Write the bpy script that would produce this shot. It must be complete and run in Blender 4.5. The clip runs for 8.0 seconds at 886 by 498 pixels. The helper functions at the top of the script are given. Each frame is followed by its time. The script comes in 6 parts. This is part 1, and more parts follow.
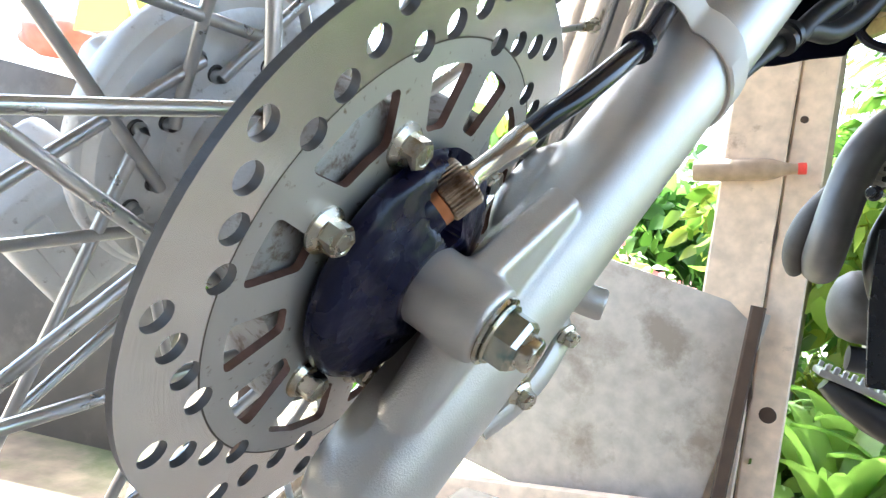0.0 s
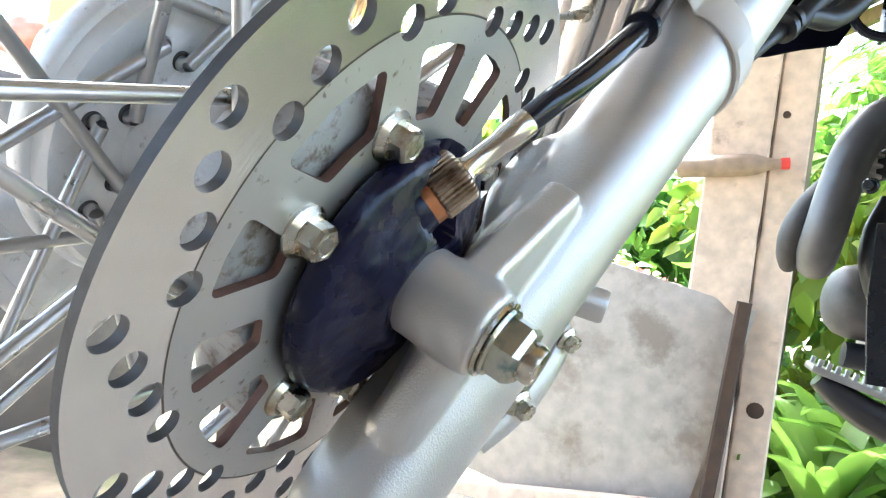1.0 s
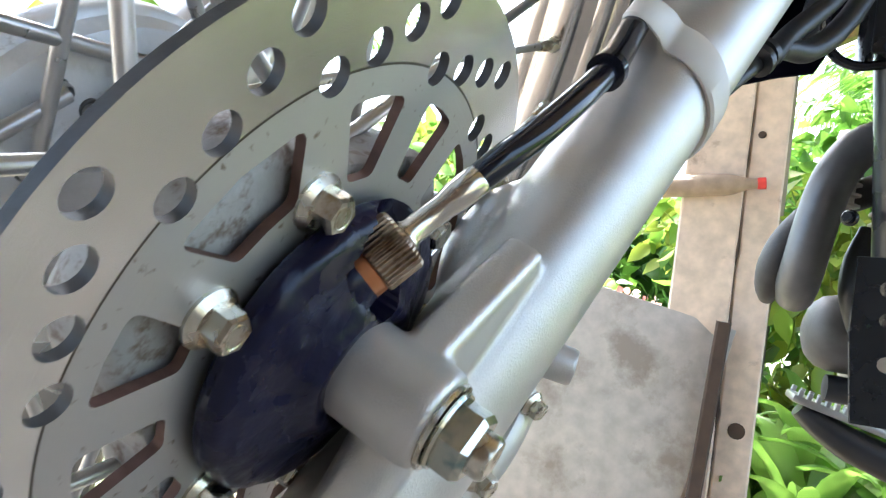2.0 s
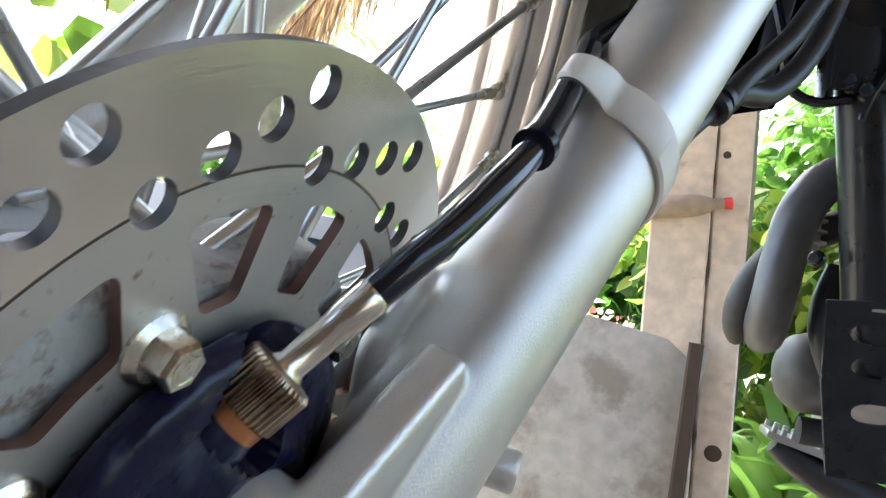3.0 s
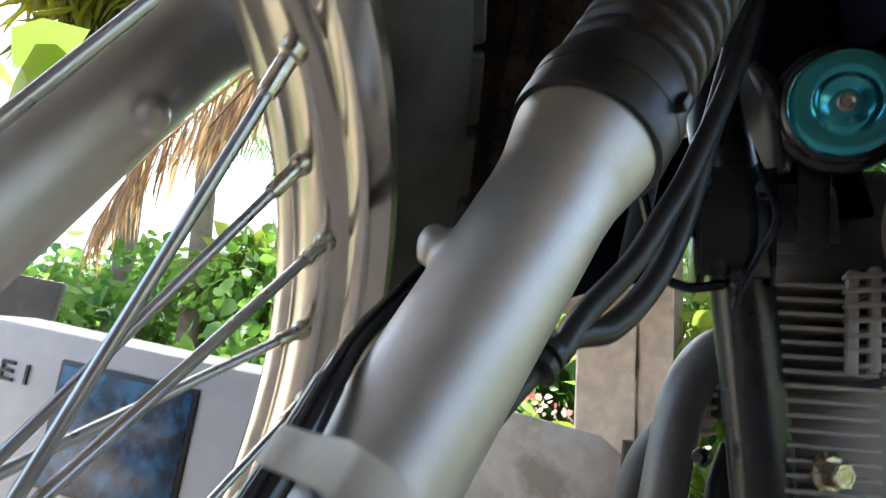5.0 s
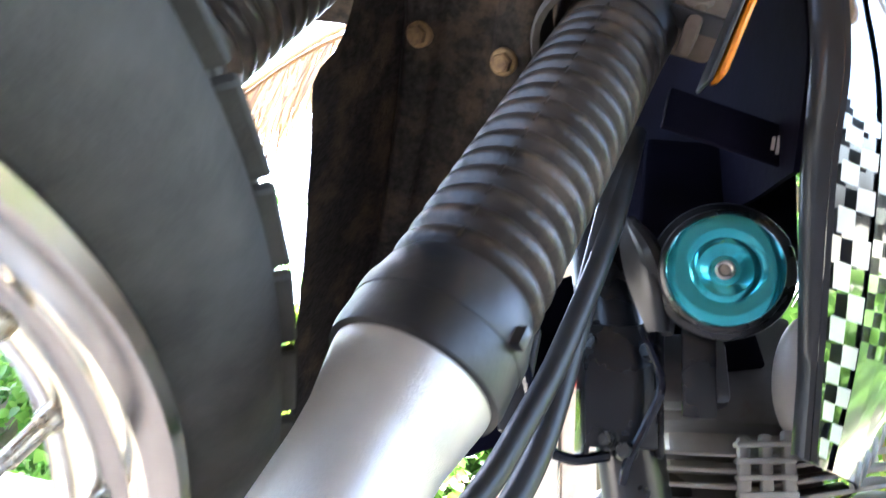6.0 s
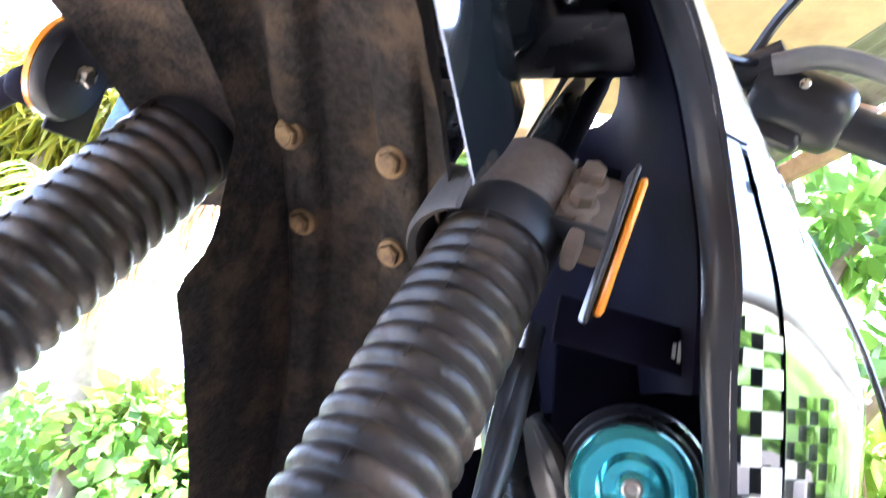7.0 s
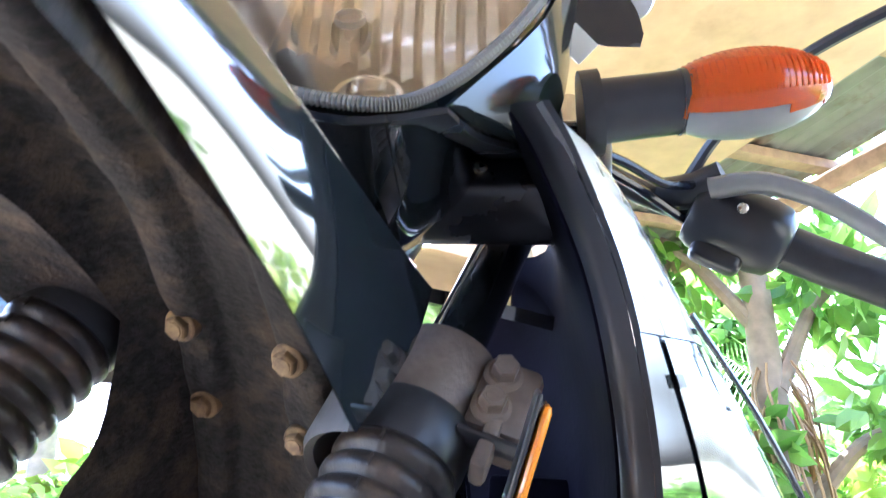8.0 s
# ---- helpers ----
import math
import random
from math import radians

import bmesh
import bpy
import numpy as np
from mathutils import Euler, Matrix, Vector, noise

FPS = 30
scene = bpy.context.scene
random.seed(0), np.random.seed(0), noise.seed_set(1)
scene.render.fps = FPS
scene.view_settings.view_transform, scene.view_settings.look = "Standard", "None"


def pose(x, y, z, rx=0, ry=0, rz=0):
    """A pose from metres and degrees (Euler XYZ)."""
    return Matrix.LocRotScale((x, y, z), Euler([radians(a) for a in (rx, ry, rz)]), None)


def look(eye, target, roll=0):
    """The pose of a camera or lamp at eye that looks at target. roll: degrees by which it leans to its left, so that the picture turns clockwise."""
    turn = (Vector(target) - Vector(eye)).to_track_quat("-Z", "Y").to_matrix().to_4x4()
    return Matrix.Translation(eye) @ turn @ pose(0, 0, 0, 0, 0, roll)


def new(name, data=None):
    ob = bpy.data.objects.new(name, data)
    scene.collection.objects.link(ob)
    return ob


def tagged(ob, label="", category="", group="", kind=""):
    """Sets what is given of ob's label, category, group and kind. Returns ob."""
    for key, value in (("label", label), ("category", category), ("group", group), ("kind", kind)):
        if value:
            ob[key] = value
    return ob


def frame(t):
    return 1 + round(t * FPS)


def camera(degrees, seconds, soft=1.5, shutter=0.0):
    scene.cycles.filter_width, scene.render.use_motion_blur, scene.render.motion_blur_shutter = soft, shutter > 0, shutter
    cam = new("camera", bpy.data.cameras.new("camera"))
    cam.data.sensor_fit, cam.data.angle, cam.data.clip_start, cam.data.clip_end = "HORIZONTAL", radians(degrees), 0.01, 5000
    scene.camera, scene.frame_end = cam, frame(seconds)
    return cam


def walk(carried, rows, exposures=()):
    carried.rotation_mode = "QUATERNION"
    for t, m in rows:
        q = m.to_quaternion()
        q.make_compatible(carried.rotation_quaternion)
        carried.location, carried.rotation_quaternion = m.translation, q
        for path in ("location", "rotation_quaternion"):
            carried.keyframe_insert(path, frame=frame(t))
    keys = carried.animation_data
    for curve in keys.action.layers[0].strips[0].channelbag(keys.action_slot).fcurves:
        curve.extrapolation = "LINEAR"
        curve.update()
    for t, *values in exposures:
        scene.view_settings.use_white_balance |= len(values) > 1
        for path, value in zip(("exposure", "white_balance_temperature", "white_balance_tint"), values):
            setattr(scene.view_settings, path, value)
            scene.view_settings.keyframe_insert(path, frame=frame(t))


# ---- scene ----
cam = camera(66.0, 8.0, soft=1.2, shutter=0.4)
PATH = [
    (0, (0.1170, -0.2217, 0.3515), (-0.2862, 0.6932, 0.3320), 8.73),
    (0.5, (0.1115, -0.2110, 0.3490), (-0.2703, 0.7129, 0.3252), 8.13),
    (1, (0.1061, -0.2034, 0.3509), (-0.2760, 0.7206, 0.3353), 7.85),
    (2.5, (0.1050, -0.1585, 0.3811), (-0.2383, 0.7803, 0.4092), 6.79),
    (3, (0.1088, -0.1402, 0.3960), (-0.2206, 0.8030, 0.4405), 5.87),
    (3.5, (0.1162, -0.1252, 0.4140), (-0.2032, 0.8205, 0.4733), 5.57),
    (4, (0.1249, -0.1060, 0.4341), (-0.1777, 0.8438, 0.5130), 5.13),
    (4.2, (0.1291, -0.0992, 0.4444), (-0.1675, 0.8521, 0.5289), 4.69),
    (5.3, (0.1621, -0.0635, 0.5238), (-0.0787, 0.8907, 0.7013), 3.65),
    (5.5, (0.1673, -0.0546, 0.5416), (-0.0548, 0.9012, 0.7346), 3.44),
    (6, (0.1844, -0.0359, 0.5712), (0.0165, 0.9188, 0.8171), 2.61),
    (6.5, (0.2108, -0.0240, 0.6180), (0.0520, 0.9236, 0.8953), 0.93),
    (7, (0.2337, -0.0210, 0.6671), (0.0976, 0.9179, 0.9836), -0.01),
    (7.5, (0.2528, -0.0179, 0.7066), (0.1472, 0.9052, 1.0762), -0.74),
    (8, (0.2704, -0.0182, 0.7438), (0.1721, 0.9019, 1.1228), -2.21),
]
EXPOSURES = [(0.0, 3.48, 5650, 2), (1.0, 3.72, 5650, 2), (2.5, 3.10, 5700, 3), (3.3, 2.98, 5700, 4), (4.2, 2.30, 5750, 4), (5.3, 2.75, 5700, 5), (5.5, 3.3, 5650, 6), (6.0, 4.45, 5350, 10), (6.5, 4.68, 5350, 13), (7.2, 4.95, 5200, 16), (8.0, 4.75, 4950, 13)]
walk(cam, [(t, look(eye, target, roll)) for t, eye, target, roll in PATH], EXPOSURES)

# ---------------------------------------------------------------- light
world = bpy.data.worlds.new("daylight")
scene.world = world
world.use_nodes = True
wn = world.node_tree.nodes
sky = wn.new("ShaderNodeTexSky")
sky.sky_type = "NISHITA"
sky.sun_disc = False
sky.sun_elevation, sky.sun_rotation = radians(68), radians(-18)
sky.air_density, sky.dust_density, sky.ozone_density = 1.0, 7.0, 0.5
wn["Background"].inputs["Strength"].default_value = 0.15
world.node_tree.links.new(sky.outputs["Color"], wn["Background"].inputs["Color"])
sun = new("sun", bpy.data.lights.new("sun", "SUN"))
sun.data.energy, sun.data.angle, sun.data.color = 4.5, radians(0.6), (1.0, 0.95, 0.86)
sun.matrix_world = look((-1.2, 3.6, 9.4), (0, 0, 0))

# ---------------------------------------------------------------- materials
def material(name, colour, rough=0.5, metal=0.0, vary=0.15, scale=30.0, bump=0.0, bump_scale=200.0,
             second=None, second_at=0.62, second_scale=6.0, coat=0.0, spec=0.5, rough_vary=0.1):
    """A procedural surface: base colour with fine grain, a second colour in patches, and relief."""
    m = bpy.data.materials.new(name)
    m.use_nodes = True
    nt = m.node_tree
    n, l = nt.nodes, nt.links
    b = n["Principled BSDF"]
    co = n.new("ShaderNodeTexCoord")
    grain = n.new("ShaderNodeTexNoise")
    grain.inputs["Scale"].default_value, grain.inputs["Detail"].default_value = scale, 6.0
    l.new(co.outputs["Object"], grain.inputs["Vector"])
    ramp = n.new("ShaderNodeValToRGB")
    c = Vector(colour)
    ramp.color_ramp.elements[0].position, ramp.color_ramp.elements[1].position = 0.3, 0.7
    ramp.color_ramp.elements[0].color = (*(c * (1 - vary)), 1)
    ramp.color_ramp.elements[1].color = (*(c * (1 + vary)), 1)
    l.new(grain.outputs["Fac"], ramp.inputs["Fac"])
    out = ramp.outputs["Color"]
    if second:
        patch = n.new("ShaderNodeTexNoise")
        patch.inputs["Scale"].default_value, patch.inputs["Detail"].default_value = second_scale, 8.0
        patch.inputs["Roughness"].default_value = 0.65
        l.new(co.outputs["Object"], patch.inputs["Vector"])
        edge = n.new("ShaderNodeMapRange")
        edge.inputs["From Min"].default_value, edge.inputs["From Max"].default_value = second_at - 0.06, second_at + 0.08
        l.new(patch.outputs["Fac"], edge.inputs["Value"])
        mix = n.new("ShaderNodeMix")
        mix.data_type = "RGBA"
        mix.inputs["B"].default_value = (*second, 1)
        l.new(edge.outputs["Result"], mix.inputs["Factor"])
        l.new(out, mix.inputs["A"])
        out = mix.outputs["Result"]
    l.new(out, b.inputs["Base Color"])
    rr = n.new("ShaderNodeMapRange")
    rr.inputs["To Min"].default_value, rr.inputs["To Max"].default_value = max(0.02, rough - rough_vary), min(1, rough + rough_vary)
    l.new(grain.outputs["Fac"], rr.inputs["Value"])
    l.new(rr.outputs["Result"], b.inputs["Roughness"])
    b.inputs["Metallic"].default_value = metal
    b.inputs["Specular IOR Level"].default_value = spec
    b.inputs["Coat Weight"].default_value = coat
    if bump:
        tex = n.new("ShaderNodeTexNoise")
        tex.inputs["Scale"].default_value, tex.inputs["Detail"].default_value = bump_scale, 3.0
        l.new(co.outputs["Object"], tex.inputs["Vector"])
        bn = n.new("ShaderNodeBump")
        bn.inputs["Strength"].default_value, bn.inputs["Distance"].default_value = bump, 0.001
        l.new(tex.outputs["Fac"], bn.inputs["Height"])
        l.new(bn.outputs["Normal"], b.inputs["Normal"])
    return m


def glassy(name, colour, rough=0.05, transmission=1.0):
    m = bpy.data.materials.new(name)
    m.use_nodes = True
    b = m.node_tree.nodes["Principled BSDF"]
    b.inputs["Base Color"].default_value = (*colour, 1)
    b.inputs["Roughness"].default_value = rough
    b.inputs["Transmission Weight"].default_value = transmission
    b.inputs["IOR"].default_value = 1.46
    return m


CAST = material("silver_painted_casting", (0.58, 0.550, 0.515), 0.40, 0.68, 0.06, 60, 0.20, 1350, rough_vary=0.06, second=(0.42, 0.40, 0.37), second_at=0.72, second_scale=9)
CUT = material("rusty_cut_edge", (0.13, 0.072, 0.055), 0.6, 0.5, 0.3, 200)
ZINC = material("zinc_plated_bolt", (0.62, 0.59, 0.50), 0.27, 1.0, 0.08, 120, 0.08, 400, second=(0.40, 0.30, 0.17), second_at=0.56, second_scale=90)
NUTM = material("teal_marked_zinc_nut", (0.58, 0.56, 0.47), 0.22, 1.0, 0.08, 120, second=(0.08, 0.20, 0.22), second_at=0.60, second_scale=70)
BLACKP = material("black_speedometer_plastic", (0.0055, 0.0055, 0.021), 0.26, 0.0, 0.3, 40, 0.6, 130, second=(0.030, 0.026, 0.034), second_at=0.66, second_scale=60, rough_vary=0.10, spec=0.28)
RUBBER = material("black_rubber", (0.02, 0.02, 0.021), 0.42, 0.0, 0.3, 60, 0.15, 300)
GAITER = material("dusty_gaiter_rubber", (0.028, 0.0215, 0.017), 0.40, 0.0, 0.4, 80, 0.35, 420, second=(0.088, 0.062, 0.044), second_at=0.58, second_scale=26, spec=0.4)
CABLE = material("glossy_black_cable", (0.008, 0.009, 0.016), 0.16, 0.0, 0.2, 50)
COPPER = material("orange_copper_seal", (0.50, 0.20, 0.085), 0.42, 0.8, 0.2, 90)
KNURL = material("dull_brass_knurl", (0.44, 0.34, 0.25), 0.38, 1.0, 0.15, 120, second=(0.16, 0.10, 0.06), second_at=0.6, second_scale=50)
FERRULE = material("nickel_ferrule", (0.66, 0.60, 0.52), 0.22, 1.0, 0.06, 120)
WHITEP = material("white_nylon", (0.66, 0.60, 0.53), 0.4, 0.0, 0.05, 40, 0.05, 200)
SPOKEM = material("spoke_steel", (0.47, 0.465, 0.455), 0.30, 1.0, 0.08, 90)
RIMM = material("polished_rim", (0.60, 0.56, 0.51), 0.2, 1.0, 0.1, 30, 0.03, 200)
HUBM = material("speckled_cast_hub", (0.66, 0.655, 0.64), 0.5, 0.3, 0.08, 60, 0.3, 300, second=(0.17, 0.12, 0.095), second_at=0.665, second_scale=170)
FLANGE = material("speckled_flange_casting", (0.33, 0.315, 0.295), 0.6, 0.2, 0.14, 60, 0.4, 300, second=(0.15, 0.11, 0.085), second_at=0.565, second_scale=170)
TYREM = material("tyre_rubber", (0.060, 0.057, 0.050), 0.85, 0.0, 0.3, 40, 0.5, 200, second=(0.075, 0.066, 0.055), second_at=0.62, second_scale=14, spec=0.25)
FENDER = material("muddy_black_plastic", (0.018, 0.015, 0.014), 0.75, 0.0, 0.7, 190, 1.0, 330, second=(0.062, 0.043, 0.028), second_at=0.55, second_scale=30, spec=0.2)
# near black and barely glossy: shade is put into the colour
HIDDEN = material("shade_black_plastic", (0.0045, 0.004, 0.009), 0.8, 0.0, 0.4, 30, 0.3, 120, spec=0.04)
DUSTYP = material("dusty_grey_plastic", (0.075, 0.068, 0.062), 0.6, 0.0, 0.2, 60, 0.25, 300, second=(0.05, 0.045, 0.04), second_at=0.6, second_scale=30)
MOTORG = material("grey_motor_paint", (0.105, 0.10, 0.095), 0.5, 0.1, 0.2, 60, 0.2, 300)
EDGEG = material("dark_disc_edge", (0.085, 0.083, 0.082), 0.55, 0.6, 0.2, 120, 0.2, 400)
GLOSS = material("glossy_black_plastic", (0.010, 0.012, 0.013), 0.06, 0.0, 0.2, 10, coat=1.0, spec=1.0, rough_vary=0.03)
COWLP = material("black_cowl_plastic", (0.011, 0.013, 0.011), 0.09, 0.0, 0.2, 12, 0.03, 60, spec=0.4, rough_vary=0.03)
SATIN = material("satin_black_plastic", (0.018, 0.018, 0.02), 0.35, 0.0, 0.25, 40, 0.1, 200)
FRAMEM = material("black_frame_paint", (0.011, 0.012, 0.015), 0.28, 0.0, 0.3, 30, 0.08, 150)
RUSTB = material("dirty_bolt", (0.25, 0.165, 0.075), 0.6, 0.3, 0.3, 120, 0.3, 300, second=(0.12, 0.075, 0.045), second_at=0.55, second_scale=80)
DIRTCAST = material("dirty_clamp_casting", (0.13, 0.098, 0.074), 0.6, 0.15, 0.25, 90, 0.5, 260, second=(0.14, 0.10, 0.075), second_at=0.58, second_scale=40)
ENGINE = material("dull_engine_casting", (0.40, 0.37, 0.33), 0.5, 0.3, 0.15, 40, 0.25, 250)
EXHAUST = material("brown_grey_exhaust", (0.17, 0.165, 0.16), 0.42, 0.35, 0.2, 30, 0.15, 200, second=(0.13, 0.08, 0.05), second_at=0.68, second_scale=14)
HORNM = material("teal_anodised_horn", (0.06, 0.44, 0.53), 0.16, 0.75, 0.06, 20, coat=0.6, rough_vary=0.05)
ORANGE = material("orange_reflector", (0.85, 0.28, 0.01), 0.18, 0.0, 0.06, 60, coat=0.5)
WHITE = material("white_decal", (0.68, 0.65, 0.58), 0.14, 0.0, 0.03, 30, coat=0.5)
SILVERP = material("silver_decal", (0.36, 0.37, 0.34), 0.10, 0.75, 0.06, 30, coat=0.6)
CHROME = material("chrome", (0.52, 0.475, 0.42), 0.08, 1.0, 0.03, 30)
RIBBED = material("ribbed_grey_plastic", (0.17, 0.155, 0.13), 0.6, 0.0, 0.15, 90, 0.2, 300)
LEVERM = material("grey_alloy_lever", (0.42, 0.41, 0.39), 0.35, 0.8, 0.08, 40)
AMBER = glassy("amber_lens", (0.94, 0.17, 0.008), 0.10, 0.65)
SIGNALG = material("grey_signal_plastic", (0.20, 0.195, 0.19), 0.32, 0.0, 0.1, 60, 0.1, 200)
LENS = glassy("clear_lens", (0.97, 0.97, 0.95), 0.02, 1.0)
POSTM = material("weathered_timber", (0.66, 0.525, 0.415), 0.75, 0.0, 0.16, 25, 0.6, 60, second=(0.27, 0.19, 0.14), second_at=0.66, second_scale=9)
BOARDM = material("grey_plywood", (0.45, 0.405, 0.36), 0.7, 0.0, 0.14, 22, 0.4, 90, second=(0.28, 0.235, 0.195), second_at=0.58, second_scale=5)
EDGEM = material("brown_wood_edge", (0.062, 0.038, 0.026), 0.8, 0.0, 0.25, 20, 0.4, 60)
DARKB = material("dark_grey_board", (0.070, 0.064, 0.058), 0.7, 0.0, 0.2, 8, 0.2, 50, second=(0.13, 0.12, 0.105), second_at=0.55, second_scale=2.5)
SOIL = material("earth", (0.16, 0.125, 0.09), 0.95, 0.0, 0.35, 8, 0.8, 40, second=(0.07, 0.08, 0.035), second_at=0.5, second_scale=1.5)
CONCRETE = material("dusty_concrete", (0.31, 0.262, 0.215), 0.85, 0.0, 0.12, 15, 0.3, 60, second=(0.13, 0.115, 0.10), second_at=0.58, second_scale=4)
PLYCEIL = material("plywood_ceiling", (0.42, 0.295, 0.18), 0.7, 0.0, 0.10, 14, second=(0.34, 0.23, 0.14), second_at=0.6, second_scale=3)
TIN = material("corrugated_tin", (0.24, 0.23, 0.22), 0.5, 0.4, 0.15, 8, second=(0.15, 0.09, 0.06), second_at=0.6, second_scale=3)
BATTEN = material("roof_batten", (0.30, 0.20, 0.13), 0.8, 0.0, 0.2, 20)
DARKWALL = material("unseen_brown_wall", (0.15, 0.098, 0.068), 0.8, 0.0, 0.15, 6, 0.2, 40, second=(0.10, 0.065, 0.045), second_at=0.6, second_scale=2)
TRUNK = material("bark", (0.22, 0.17, 0.12), 0.9, 0.0, 0.25, 12, 0.8, 40)
GREYBOX = material("light_grey_paint", (0.55, 0.55, 0.58), 0.45, 0.0, 0.06, 30, 0.1, 120, second=(0.42, 0.41, 0.42), second_at=0.66, second_scale=14)
BLUEP = material("blue_panel", (0.03, 0.12, 0.26), 0.2, 0.0, 0.6, 25, second=(0.012, 0.025, 0.055), second_at=0.5, second_scale=28)
REDC = material("red_plastic_cap", (0.65, 0.06, 0.05), 0.4)
PEG = material("brown_bottle", (0.34, 0.25, 0.18), 0.5, 0.0, 0.2, 30)
REDCLOTH = material("faded_red_cloth", (0.60, 0.22, 0.18), 0.9, 0.0, 0.2, 15)


def leaf_material(name, a, b, glow=0.5):
    """Thin leaf: each leaf takes its own tint, and light passes through."""
    m = bpy.data.materials.new(name)
    m.use_nodes = True
    nt = m.node_tree
    n, l = nt.nodes, nt.links
    bs = n["Principled BSDF"]
    geo = n.new("ShaderNodeNewGeometry")
    ramp = n.new("ShaderNodeValToRGB")
    ramp.color_ramp.elements[0].color, ramp.color_ramp.elements[1].color = (*a, 1), (*b, 1)
    l.new(geo.outputs["Random Per Island"], ramp.inputs["Fac"])
    l.new(ramp.outputs["Color"], bs.inputs["Base Color"])
    bs.inputs["Roughness"].default_value = 0.4
    tr = n.new("ShaderNodeBsdfTranslucent")
    l.new(ramp.outputs["Color"], tr.inputs["Color"])
    mix = n.new("ShaderNodeMixShader")
    mix.inputs["Fac"].default_value = glow
    l.new(bs.outputs["BSDF"], mix.inputs[1])
    l.new(tr.outputs["BSDF"], mix.inputs[2])
    l.new(mix.outputs["Shader"], n["Material Output"].inputs["Surface"])
    return m


LEAF = leaf_material("green_leaf", (0.09, 0.19, 0.025), (0.22, 0.36, 0.06))
LEAFD = leaf_material("dark_green_leaf", (0.05, 0.13, 0.025), (0.14, 0.26, 0.05))
LEAFY = leaf_material("yellow_green_leaf", (0.14, 0.26, 0.03), (0.32, 0.36, 0.05))
FROND = leaf_material("palm_frond", (0.07, 0.18, 0.02), (0.17, 0.30, 0.05))
DRYFROND = leaf_material("dry_frond", (0.22, 0.125, 0.055), (0.52, 0.36, 0.19), 0.4)
# yellow of sun shining through the fronds is put into this tint
BACKLIT = leaf_material("sunlit_yellow_frond", (0.15, 0.16, 0.008), (0.36, 0.32, 0.02), 0.55)
FLOWER = leaf_material("red_flower", (0.72, 0.16, 0.14), (0.90, 0.78, 0.76), 0.3)

# ---------------------------------------------------------------- mesh helpers
def finish(bm, name, mat, parent=None, label="", smooth=35):
    me = bpy.data.meshes.new(name)
    bmesh.ops.recalc_face_normals(bm, faces=bm.faces)
    lim = radians(smooth)
    for f in bm.faces:
        f.smooth = smooth > 0
    for e in bm.edges:
        if len(e.link_faces) == 2 and e.calc_face_angle(0) > lim:
            e.smooth = False
    bm.to_mesh(me)
    bm.free()
    me.materials.append(mat)
    ob = new(name, me)
    if parent is not None:
        ob.parent = parent
    if label:
        ob["label"] = label
    return ob


def part(name, bm, mat, parent, label="", smooth=35):
    return finish(bm, name, mat, parent, label, smooth)


def thing(name, label, category, group="", kind="", at=(0, 0, 0)):
    ob = new(name)
    ob.empty_display_size = 0.05
    ob.location = at
    return tagged(ob, label, category, group, kind)


def solid(name, bm, mat, label, category, group="", kind="", smooth=35):
    return tagged(finish(bm, name, mat, None, "", smooth), label, category, group, kind)


def align(p, q):
    """A pose at p whose z axis points to q."""
    d = Vector(q) - Vector(p)
    return Matrix.Translation(p) @ d.to_track_quat("Z", "Y").to_matrix().to_4x4()


def lathe(profile, m=Matrix(), segs=32, bm=None, cap=True, wave=None):
    """Turns (radius, height) pairs about the z axis of m."""
    bm = bm or bmesh.new()
    rings = []
    for r, z in profile:
        rings.append([bm.verts.new(m @ Vector((r * (wave(i / segs) if wave else 1) * math.cos(2 * math.pi * i / segs),
                                               r * (wave(i / segs) if wave else 1) * math.sin(2 * math.pi * i / segs), z))) for i in range(segs)])
    for a, b in zip(rings, rings[1:]):
        for i in range(segs):
            bm.faces.new((a[i], a[(i + 1) % segs], b[(i + 1) % segs], b[i]))
    if cap:
        bm.faces.new(rings[0][::-1])
        bm.faces.new(rings[-1])
    return bm


def smooth_path(points, steps=8):
    """A Catmull-Rom line through the points."""
    p = [Vector(v) for v in points]
    p = [2 * p[0] - p[1], *p, 2 * p[-1] - p[-2]]
    out = []
    for a, b, c, d in zip(p, p[1:], p[2:], p[3:]):
        for k in range(steps):
            t = k / steps
            out.append(0.5 * (2 * b + (c - a) * t + (2 * a - 5 * b + 4 * c - d) * t * t + (3 * b - a - 3 * c + d) * t ** 3))
    return out + [p[-2]]


